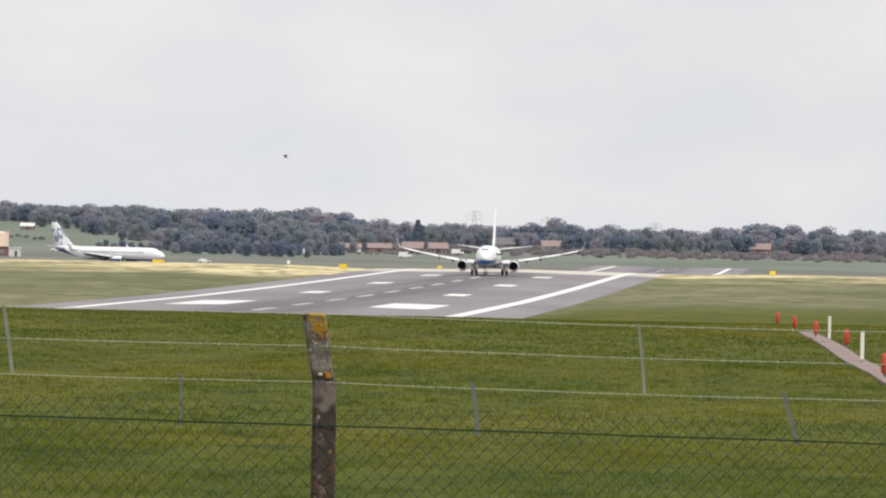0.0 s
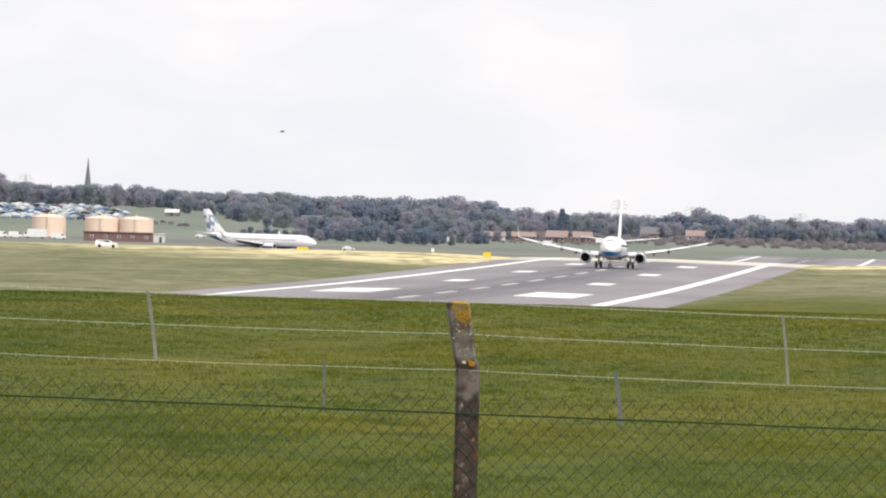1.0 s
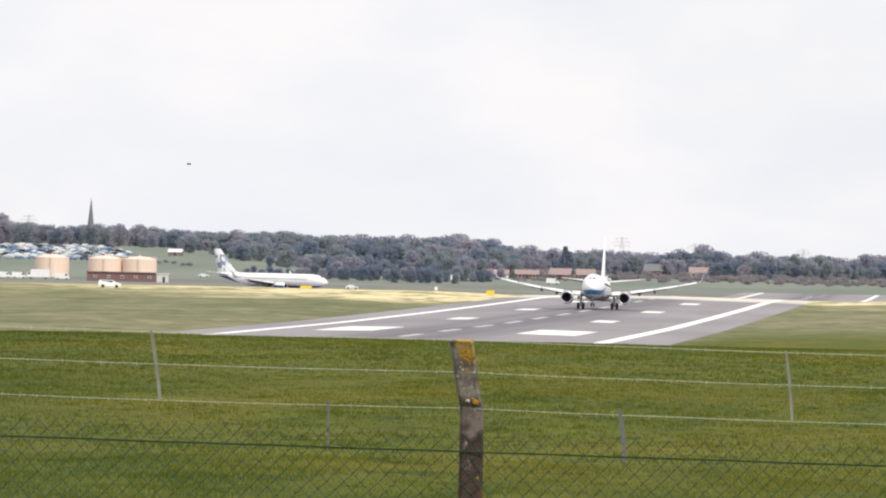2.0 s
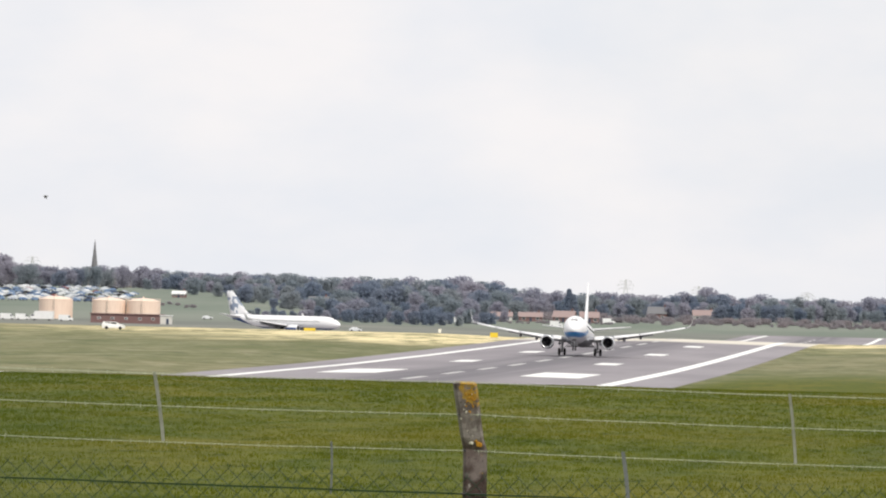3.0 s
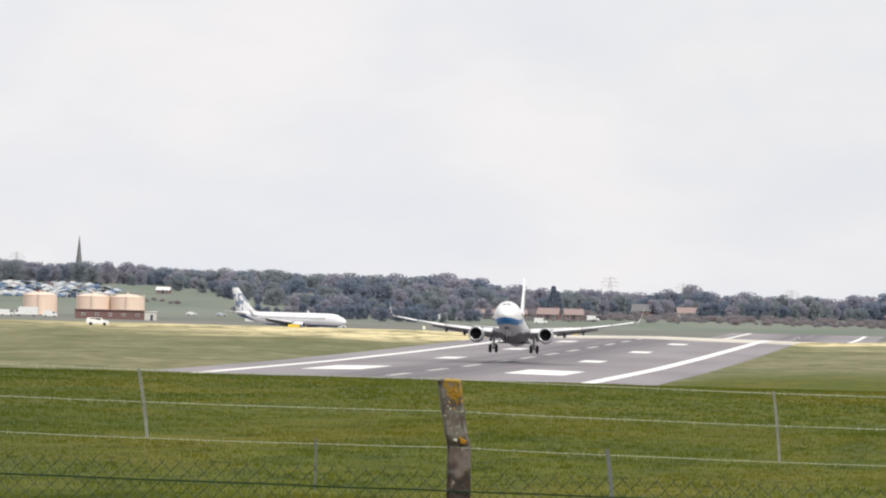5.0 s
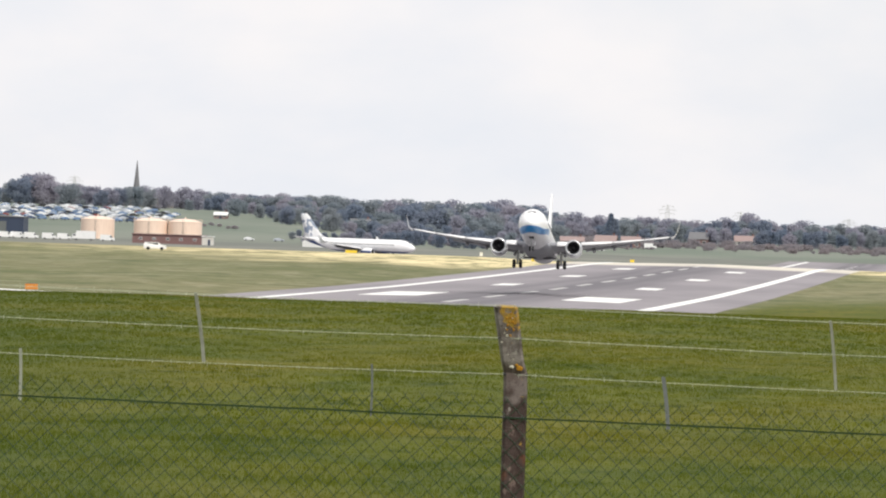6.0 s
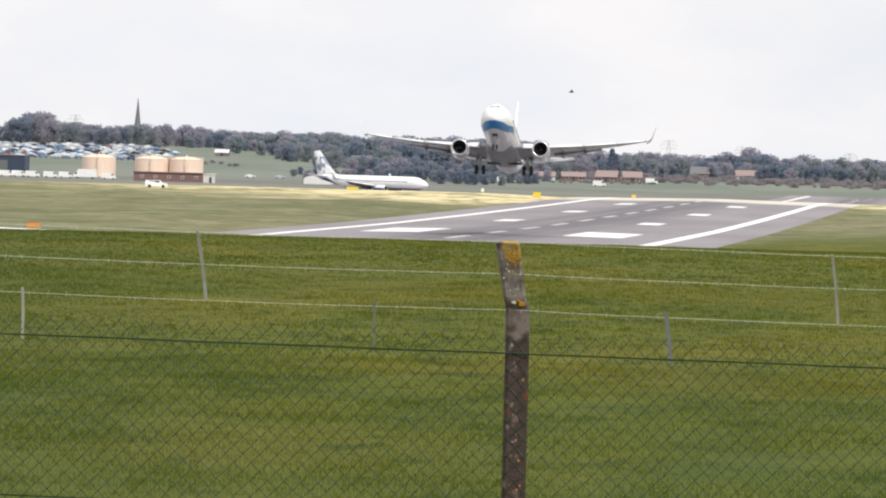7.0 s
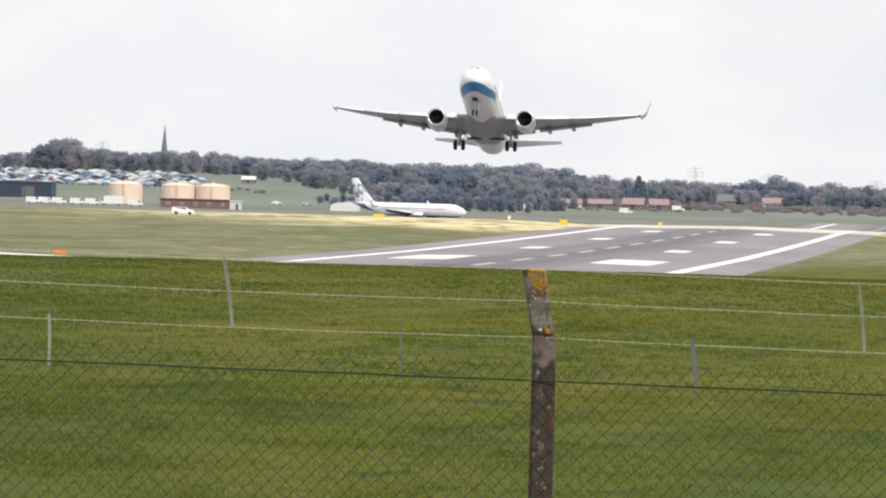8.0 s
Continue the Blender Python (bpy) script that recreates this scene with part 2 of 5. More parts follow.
def crown(x, y):
    """Cross-fall of the runway and its strip, about 1.5 percent from the centre line."""
    off = abs(x - RUNWAY_X)
    return -0.015 * min(off, 30.0) * ease(off, 52, 34) * ease(y, 600, 720) * ease(y, 1640, 1500)


def ground_z(x, y):
    z = along(y) + crown(x, y)
    if 1560 < y < 3000:   # the left shoulder of the dip
        z += 1.0 * ease(-x, 125, 180) * ease(y, 1560, 1800) * ease(y, 3000, 2600)
    if y > 2300:   # hillside with the car park and the church
        w = ease(-x / y, 0.085, 0.108)
        z += w * (float(np.interp(y, (2300, 2700, 2860, 3150, 3500, 3900, 5200), (-6.6, -7.7, -7.8, -2.6, 2.4, 3.0, 1.0))) - z)
    if y < 620:
        w = ease(y, 620, 420)
        z += w * (0.07 * noise.noise((x * 0.13, y * 0.03, 0)) + 0.018 * noise.noise((x * 0.5, y * 0.14, 3)))
    return z


GRASS = ground_material()
ASPHALT = runway_material()
PAINT = plain("worn_white_marking", (0.80, 0.80, 0.78), 0.7, 0, 0.10, 1.5)

FADED = plain("faded_white_marking", (0.50, 0.49, 0.48), 0.75, 0, 0.25, 0.8)

xs = sorted(set([-5000, -3500, -2500, -1800, -1300, -1000, -800] + list(range(-700, -140, 20)) + list(range(-140, 80, 4)) + list(range(80, 400, 20)) + [400, 600, 900, 1300, 1800, 2500, 3500, 5000]))
ys = sorted(set(list(range(-400, 0, 50)) + list(range(0, 640, 5)) + [640 + 12.5 * i for i in range(105)] + list(range(1960, 5200, 60)) + [5200]))
gv = [(x, y, ground_z(x, y)) for y in ys for x in xs]
nx = len(xs)
gf = [(j * nx + i, j * nx + i + 1, (j + 1) * nx + i + 1, (j + 1) * nx + i) for j in range(len(ys) - 1) for i in range(nx - 1)]
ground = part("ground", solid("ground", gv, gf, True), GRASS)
tagged(ground, "rolling airfield grass, olive green near, straw with painted sunlight on the brow", "grass field", "", "structure")


def lane(x0, x1, y0, y1, lift, step=12.5):
    """A strip that follows the ground, with skirts at its sides."""
    rows = sorted(set([y0, y1] + [640 + step * i for i in range(240) if y0 < 640 + step * i < y1]))
    cols = sorted({x0, x1} | ({RUNWAY_X} if x0 < RUNWAY_X < x1 else set()) | {x for x in range(-180, -100, 10) if x0 < x < x1 and x1 < RUNWAY_X - 30})
    v, f = [], []
    for y in rows:
        z = along(y)
        top = [(x, y, z + crown(x, y) + lift) for x in cols]
        v += [(x0, y, top[0][2] - lift - 0.1)] + top + [(x1, y, top[-1][2] - lift - 0.1)]
    n = len(cols) + 2
    for j in range(len(rows) - 1):
        for i in range(n - 1):
            f.append((n * j + i, n * j + i + 1, n * j + n + 1 + i, n * j + n + i))
    f += [tuple(range(n)), tuple(n * (len(rows) - 1) + k for k in reversed(range(n)))]
    return solid("lane", v, f)


runway = part("runway", lane(RUNWAY_X - 30, RUNWAY_X + 30, 640, 2850, 0.05), ASPHALT)
tagged(runway, "grey asphalt runway with dark tyre rubber along its middle", "runway", "", "structure")
LIFT = 0.07
AIM_Y = 911.0
for side in (-1, 1):
    part("edge_line", lane(RUNWAY_X + side * 22.5 - 0.9, RUNWAY_X + side * 22.5 + 0.9, 660, 2840, LIFT), PAINT, runway)
    part("aiming_bar", lane(RUNWAY_X + side * 12.5 - 3.6, RUNWAY_X + side * 12.5 + 3.6, AIM_Y - 25, AIM_Y + 25, LIFT), PAINT, runway)
    for k in (-1, 1, 2, 3):
        y = AIM_Y + 150 * k
        part("touchdown_bar", lane(RUNWAY_X + side * 10.46 - 1.6, RUNWAY_X + side * 10.46 + 1.6, y - 12, y + 12, LIFT), PAINT, runway)
for k in range(34):
    y = 700 + 60 * k
    part("centre_dash", lane(RUNWAY_X - 0.45, RUNWAY_X + 0.45, y, y + 30, LIFT), FADED, runway)


# paved stub beside the threshold, and the far taxiway
CONCRETE = plain("pale_concrete", (0.72, 0.71, 0.69), 0.8, 0, 0.15, 0.4)
stub = part("pavement", lane(-190, -108.6, 796, 808, 0.12), CONCRETE)
part("slab", lane(-106.4, -101.2, 796, 806, 0.11), CONCRETE, stub)
tagged(stub, "pale concrete pavement beside the runway, partly grown over", "taxiway", "", "structure")
v, f = [], []
for k in range(25):
    cx, cy = -320 + 14.0 * k, 2200 - (-320 + 223 + 14.0 * k) * 0.446
    for off in (-12, 12):
        px, py = cx + off * 0.407, cy + off * 0.913
        v += [(px, py, ground_z(px, py) - 0.1), (px, py, ground_z(px, py) + 0.04)]
    if k:
        b0 = 4 * (k - 1)
        f += [(b0 + 1, b0 + 3, b0 + 7, b0 + 5), (b0, b0 + 1, b0 + 5, b0 + 4), (b0 + 2, b0 + 6, b0 + 7, b0 + 3)]
taxiway = part("taxiway", solid("taxiway", v, f), ASPHALT)
tagged(taxiway, "grey asphalt taxiway crossing the far grass", "taxiway", "", "structure")


# ---- aircraft ----
def paint(name, band=False, tail=None):
    s = Shade(name, 0.28, 0, 0.5)
    x, y, z = s.axes()
    grime = s.noise(0.6, 5, 0.6, (1, 0.3, 1))
    colour = s.mix(s.ramp(grime, 0.35, 0.7, 0, 1), (0.86, 0.86, 0.87), (0.79, 0.79, 0.80))
    if band:
        # grey-white belly paint, greyed further with the underside's shade
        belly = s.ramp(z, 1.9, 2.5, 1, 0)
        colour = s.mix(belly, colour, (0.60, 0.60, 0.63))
        lower = s.math("ADD", 1.78, s.ramp(y, 11.0, 17.5, 0.75, 0.0))
        stripe = s.math("MULTIPLY", s.ramp(s.math("SUBTRACT", z, lower), -0.04, 0.04, 0, 1), s.ramp(s.math("SUBTRACT", z, lower), 0.72, 0.78, 1, 0))
        stripe = s.math("MULTIPLY", stripe, s.ramp(y, 9.0, 12.5, 0, 1))
        colour = s.mix(stripe, colour, (0.018, 0.18, 0.44))
    if tail:
        swirl = s.noise(0.42, 2, 0.5, (1, 1, 1), 30)
        rear = s.math("MULTIPLY", s.ramp(s.math("ADD", z, s.math("MULTIPLY", y, 0.5)), -3.4, -3.0, 1, 0), s.ramp(z, 4.0, 4.6, 1, 0))
        colour = s.mix(rear, colour, tail)
        colour = s.mix(s.ramp(z, 1.70, 1.90, 1, 0), colour, tail)
        fin = s.math("MULTIPLY", s.ramp(z, 5.4, 5.9, 0, 1), s.ramp(swirl, 0.55, 0.58, 0, 1))
        colour = s.mix(s.math("MULTIPLY", fin, 0.85), colour, (0.16, 0.22, 0.34))
    return s.done(colour)


ALLOY = plain("bare_alloy", (0.62, 0.63, 0.65), 0.3, 0.9, 0.08, 2.0)
WING_GREY = plain("wing_grey", (0.26, 0.265, 0.29), 0.42, 0, 0.10, 0.8)
DARK = plain("dark_metal", (0.035, 0.035, 0.04), 0.5, 0.3, 0.2, 3.0)
RUBBER = plain("tyre_rubber", (0.022, 0.022, 0.023), 0.85, 0, 0.2, 6.0)
GLASS_DARK = plain("cockpit_glass", (0.02, 0.022, 0.026), 0.08, 0, 0.1, 4.0)
SLAT = plain("pale_slat_metal", (0.84, 0.84, 0.85), 0.4, 0.0, 0.06, 1.0)
STRUT = plain("gear_strut_grey", (0.45, 0.45, 0.46), 0.4, 0.4, 0.1, 4.0)
BLUE = plain("winglet_blue", (0.03, 0.14, 0.38), 0.3, 0, 0.08, 2.0)

FUSELAGE = (  # y, half width, half height, centre height
    (19.75, 0.06, 0.06, 2.86), (19.55, 0.42, 0.40, 2.88), (19.1, 0.82, 0.80, 2.92), (18.3, 1.22, 1.25, 3.02),
    (17.3, 1.50, 1.62, 3.16), (16.0, 1.74, 1.88, 3.27), (14.4, 1.86, 1.99, 3.32), (12.5, 1.88, 2.005, 3.33), (4.0, 1.88, 2.005, 3.33),
    (-4.0, 1.88, 2.005, 3.33), (-7.0, 1.86, 1.97, 3.36), (-9.5, 1.70, 1.80, 3.53), (-12.0, 1.38, 1.50, 3.82), (-14.5, 1.00, 1.16, 4.14),
    (-16.8, 0.66, 0.80, 4.45), (-18.6, 0.38, 0.46, 4.70), (-19.6, 0.20, 0.24, 4.85), (-19.8, 0.09, 0.11, 4.87))


def hull_at(y):
    pts = sorted(FUSELAGE)
    return [float(np.interp(y, [p[0] for p in pts], [p[k] for p in pts])) for k in (1, 2, 3)]


def section(le, chord, thick, x, z, rise=0.0):
    """An aerofoil's outline in the y-z plane at x; the leading edge points to +y."""
    up = ((0, 0), (0.03, 0.42), (0.12, 0.78), (0.32, 1.0), (0.62, 0.66), (1.0, 0.03))
    low = ((0.7, -0.18), (0.35, -0.42), (0.12, -0.42), (0.03, -0.26))
    return [Vector((x, le - f * chord, z + g * thick * chord * 0.6 - rise * f)) for f, g in up + low]


def aircraft(name, label, hull_paint, flying):
    air = thing(name, label, "aeroplane")
    sides = 36
    bm = bmesh.new()
    loft(bm, [[Vector((w * math.cos(k * math.tau / sides), y, c + h * math.sin(k * math.tau / sides))) for k in range(sides)] for y, w, h, c in FUSELAGE])
    hull = part("fuselage", bm, hull_paint, air, smooth=True)
    # belly fairing between the wings
    bm = bmesh.new()
    loft(bm, [[Vector((w * math.cos(k * math.tau / 24), y, 1.92 + h * math.sin(k * math.tau / 24))) for k in range(24)]
              for y, w, h in ((8.2, 0.5, 0.12), (7.2, 1.5, 0.5), (5.5, 1.95, 0.72), (1.0, 2.0, 0.76), (-2.5, 1.85, 0.68), (-5.0, 1.2, 0.4), (-6.0, 0.4, 0.1))])
    part("belly_fairing", bm, WING_GREY, air, smooth=True)
    for side in (-1, 1):
        part("gear_bay", boxed(side * 1.25, -0.55, 1.24, 1.7, 0.5, 0.16, 0.04), DARK, air, "open dark wheel bay")
    # cockpit panes: six panels laid on the nose
    for a0, a1 in ((2, 24), (27, 47), (50, 68)):
        for side in (-1, 1):
            bm = bmesh.new()
            grid = []
            for y, lift in ((18.45, 0.0), (17.8, 0.0), (17.15, 0.0)):
                w, h, c = hull_at(y)
                row = []
                for f in (0.0, 0.5, 1.0):
                    a = radians(90 - (a0 + f * (a1 - a0)))
                    row.append(bm.verts.new((side * w * 1.012 * math.cos(a), y - 0.35 * (a0 / 50), c + h * 1.012 * math.sin(a))))
                grid.append(row)
            for r0, r1 in zip(grid, grid[1:]):
                for k in range(2):
                    bm.faces.new((r0[k], r0[k + 1], r1[k + 1], r1[k]))
            part("cockpit_pane", bm, GLASS_DARK, hull, "dark cockpit glass")
    # passenger windows, one row a side
    for side in (-1, 1):
        bm = bmesh.new()
        for k in range(50):
            y = 13.2 - 0.508 * k
            w, h, c = hull_at(y)
            box(bm, side * (w * 0.985 + 0.004), y, c + 0.38, 0.03, 0.24, 0.34)
        tagged(part("window_row", bm, GLASS_DARK, hull, "row of dark passenger windows"), kind="stuff")
    flex, drop = (0.75, -0.25) if flying else (0.0, 0.0)
    part("nose_gear_bay", boxed(0, 16.1, 1.45, 0.6, 1.3, 0.14, 0.03), DARK, air, "open dark nose-wheel bay")
    for side in (-1, 1):
        bm = bmesh.new()
        rings = []
        for x, le, chord, thick, z in ((1.2, 6.6, 8.6, 0.135, 1.95), (1.9, 6.2, 7.9, 0.13, 2.02), (3.9, 5.05, 6.3, 0.125, 2.25), (5.8, 4.0, 5.3, 0.12, 2.47), (9.5, 2.05, 3.9, 0.115, 2.92), (13.5, -0.02, 2.65, 0.11, 3.45), (16.9, -1.75, 1.65, 0.10, 3.92)):
            z += flex * (max(0.0, x - 1.9) / 15.0) ** 1.8
            rings.append(section(le, chord, thick, side * x, z, 0.06 - 0.30 * x / 17.0))
        wing = part("wing", loft(bm, rings), WING_GREY, air, smooth=True)
        # slats, run forward and down along the front
        for span in (((2.6, 5.82, 7.25, 0.128, 2.10), (4.1, 4.94, 6.2, 0.125, 2.27)), ((5.6, 4.12, 5.4, 0.12, 2.45), (9.5, 2.05, 3.9, 0.115, 2.92)), ((9.6, 2.0, 3.87, 0.115, 2.93), (13.5, -0.02, 2.65, 0.11, 3.45)), ((13.6, -0.07, 2.62, 0.11, 3.46), (16.6, -1.6, 1.74, 0.10, 3.88))):
            rings = []
            for x, le, chord, thick, z in span:
                z += flex * (max(0.0, x - 1.9) / 15.0) ** 1.8
                deep = max(0.20, thick * chord * 0.62)
                rings.append([Vector((side * x, le + 0.30 - u, z + w * deep)) for u, w in ((0.0, -0.30), (0.02, -0.02), (0.12, 0.32), (0.36, 0.66), (0.62, 0.86), (0.60, 0.74), (0.34, 0.46), (0.22, 0.10), (0.16, -0.30), (0.05, -0.40))])
            part("slat", loft(bmesh.new(), rings), SLAT, wing, "bright metal leading-edge slat", smooth=True)
        # trailing flaps, drooped for take-off
        for x0, x1, te0, te1, z0, z1, c0, c1 in ((2.2, 5.4, -1.35, -1.2, 1.95, 2.25, 1.5, 1.3), (5.9, 11.6, -1.2, -2.0, 2.32, 3.0, 1.2, 0.75)):
            bm = bmesh.new()
            e0, e1 = flex * ((x0 - 1.9) / 15) ** 1.8, flex * ((x1 - 1.9) / 15) ** 1.8
            rings = []
            for x, te, z, c in ((x0, te0, z0 + e0, c0), (x1, te1, z1 + e1, c1)):
                rings.append([Vector((side * x, te + 0.55 - f * c * 0.75, z + 0.10 - f * c * 0.12 + g)) for f, g in ((0, 0.02), (0.15, 0.12), (1, 0.02), (0.15, -0.08))])
            part("flap", loft(bm, rings), WING_GREY, wing)
        for x, yy, z in ((3.3, -1.3, 1.85), (7.0, -1.0, 2.4), (9.6, -1.5, 2.75)):
            bm = bmesh.new()
            z += flex * (max(0.0, x - 1.9) / 15.0) ** 1.8
            turned(bm, ((0.03, -1.9), (0.16, -1.3), (0.24, -0.2), (0.2, 0.8), (0.03, 1.5)), pose(side * x, yy, z - 0.12, 84), 10)
            part("flap_fairing", bm, WING_GREY, wing, smooth=True)
        # blended winglet
        bm = bmesh.new()
        zt = 3.92 + flex
        part("winglet", loft(bm, [section(-1.75, 1.65, 0.10, side * 16.88, zt, 0.1), section(-2.0, 1.45, 0.09, side * 17.25, zt + 0.18), section(-2.35, 1.2, 0.085, side * 17.5, zt + 0.62), section(-3.5, 0.55, 0.08, side * 17.88, zt + 2.15)]), hull_paint, wing, "white upswept winglet", smooth=True)
        # engine: nacelle with a lip, a dark throat, fan and spinner; pylon above
        eng = part("engine", turned(bmesh.new(), ((0.80, 0.0), (0.86, -0.05), (0.98, -0.02), (1.06, 0.25), (1.10, 1.0), (1.06, 2.2), (0.90, 3.3), (0.62, 3.9)), pose(side * 4.83, 7.75, 1.50, 90), 32, False), hull_paint, air, "white nacelle with a bright intake lip", smooth=True)
        part("intake_lip", turned(bmesh.new(), ((0.79, 0.12), (0.80, 0.0), (0.845, -0.10), (0.93, -0.115), (1.01, -0.04), (1.055, 0.12)), pose(side * 4.83, 7.75, 1.50, 90), 32, False), ALLOY, eng, "polished intake lip", smooth=True)
        part("intake_throat", turned(bmesh.new(), ((0.80, 0.0), (0.78, 0.5), (0.79, 0.9)), pose(side * 4.83, 7.75, 1.50, 90), 32, False), DARK, eng)
        bm = bmesh.new()
        for k in range(24):
            m = pose(side * 4.83, 7.0, 1.50, 0, k * 15, 0)
            vs = [bm.verts.new(m @ Vector(p)) for p in ((0.2, 0.05, -0.03), (0.78, 0.12, -0.07), (0.78, -0.06, 0.09), (0.2, -0.05, 0.04))]
            bm.faces.new(vs)
        part("fan", bm, DARK, eng, "dark fan blades")
        part("spinner", turned(bmesh.new(), ((0.02, 0.42), (0.14, 0.58), (0.24, 0.8)), pose(side * 4.83, 7.75, 1.50, 90), 16), DARK, eng, smooth=True)
        part("exhaust", turned(bmesh.new(), ((0.60, 3.7), (0.52, 4.3), (0.42, 4.7), (0.30, 4.72)), pose(side * 4.83, 7.75, 1.50, 90), 24), ALLOY, eng, smooth=True)
        bm = bmesh.new()
        loft(bm, [[Vector((side * 4.83 + dx, y, z)) for dx, y, z in ((-w, y0, 2.35), (w, y0, 2.35), (w, y1, 2.62), (-w, y1, 2.62))] for w, y0, y1 in ((0.02, 7.0, 6.2), (0.16, 6.3, 5.2), (0.16, 3.0, 3.0))])
        part("pylon", bm, hull_paint, eng)
        # tailplane
        bm = bmesh.new()
        part("tailplane", loft(bm, [section(-14.3, 4.1, 0.10, side * 0.5, 4.62), section(-17.6, 1.35, 0.09, side * 7.17, 5.45)]), hull_paint, air, smooth=True)
        # main gear leg with two wheels
        gear = part("main_gear", bmesh.new(), STRUT, air, at=pose(0, 0, drop))
        bm = bmesh.new()
        rod(bm, (side * 2.86, 0, 0.55), (side * 2.75, 0.05, 2.3), 0.13, 0.17, 10)
        rod(bm, (side * 2.84, 0, 0.95), (side * 1.7, 0.1, 1.9), 0.06, 0.06, 8)
        rod(bm, (side * 2.86, -0.1, 0.7), (side * 2.82, -0.5, 1.25), 0.05, 0.05, 6)
        rod(bm, (side * 2.82, -0.5, 1.25), (side * 2.8, -0.1, 1.7), 0.05, 0.05, 6)
        rod(bm, (side * 2.43, 0, 0.56), (side * 3.29, 0, 0.56), 0.07, 0.07, 8)
        box(bm, side * 3.12, 0.05, 1.55, 0.05, 0.7, 1.0, 0.02)
        gear.data = bake("main_gear", bm)
        gear.data.materials.append(STRUT)
        for dx in (-0.43, 0.43):
            part("wheel", turned(bmesh.new(), ((0.22, -0.10), (0.36, -0.19), (0.50, -0.19), (0.555, -0.12), (0.565, 0.0), (0.555, 0.12), (0.50, 0.19), (0.36, 0.19), (0.22, 0.10)), pose(side * 2.86 + dx, 0, 0.565, 0, 90), 24), RUBBER, gear, "black rubber tyre", smooth=True)
    # fin with its dorsal root and rudder line
    bm = bmesh.new()
    rings = []
    for z, le, chord, half in ((5.0, -9.2, 9.6, 0.10), (5.55, -12.1, 6.9, 0.26), (6.2, -13.0, 6.0, 0.29), (9.0, -15.3, 4.4, 0.21), (12.3, -18.0, 2.5, 0.12), (12.5, -18.35, 2.05, 0.05)):
        rings.append([Vector((g * half, le - f * chord, z)) for f, g in ((0, 0), (0.06, 0.6), (0.3, 1), (0.65, 0.8), (1, 0.06), (1, -0.06), (0.65, -0.8), (0.3, -1), (0.06, -0.6))])
    fin = part("fin", loft(bm, rings), hull_paint, air, smooth=True)
    part("tail_cone", turned(bmesh.new(), ((0.24, 0), (0.16, 0.35), (0.1, 0.5)), pose(0, -19.75, 4.87, 90) @ Matrix.Diagonal((0.7, 0.7, 1, 1)), 14), ALLOY, hull)
    # nose gear
    bm = bmesh.new()
    rod(bm, (0, 15.6, 0.36), (0, 15.7, 1.6), 0.08, 0.11, 10)
    rod(bm, (0, 15.65, 0.9), (0, 14.6, 1.5), 0.04, 0.04, 6)
    box(bm, 0, 15.75, 1.15, 0.22, 0.06, 0.16, 0.01)
    for side in (-1, 1):
        box(bm, side * 0.42, 15.4, 1.05, 0.03, 1.6, 0.55, 0.01)
    leg = part("nose_gear", bm, STRUT, air, at=pose(0, 0, drop))
    for dx in (-0.21, 0.21):
        part("wheel", turned(bmesh.new(), ((0.15, -0.06), (0.24, -0.10), (0.32, -0.08), (0.345, 0.0), (0.32, 0.08), (0.24, 0.10), (0.15, 0.06)), pose(dx, 15.6, 0.345, 0, 90), 20), RUBBER, leg, "black rubber tyre", smooth=True)
    return air


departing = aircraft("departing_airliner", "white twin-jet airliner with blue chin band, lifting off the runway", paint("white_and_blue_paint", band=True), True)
taxiing = aircraft("taxiing_airliner", "white twin-jet airliner with navy rear, taxiing on the far taxiway", paint("white_and_navy_paint", tail=(0.025, 0.07, 0.22)), False)


# ---- perimeter fence ----
FENCE_Y, FENCE_FALL = 38.0, -0.0105


def fence_z(z, x):
    return z + FENCE_FALL * (x + 2.73)


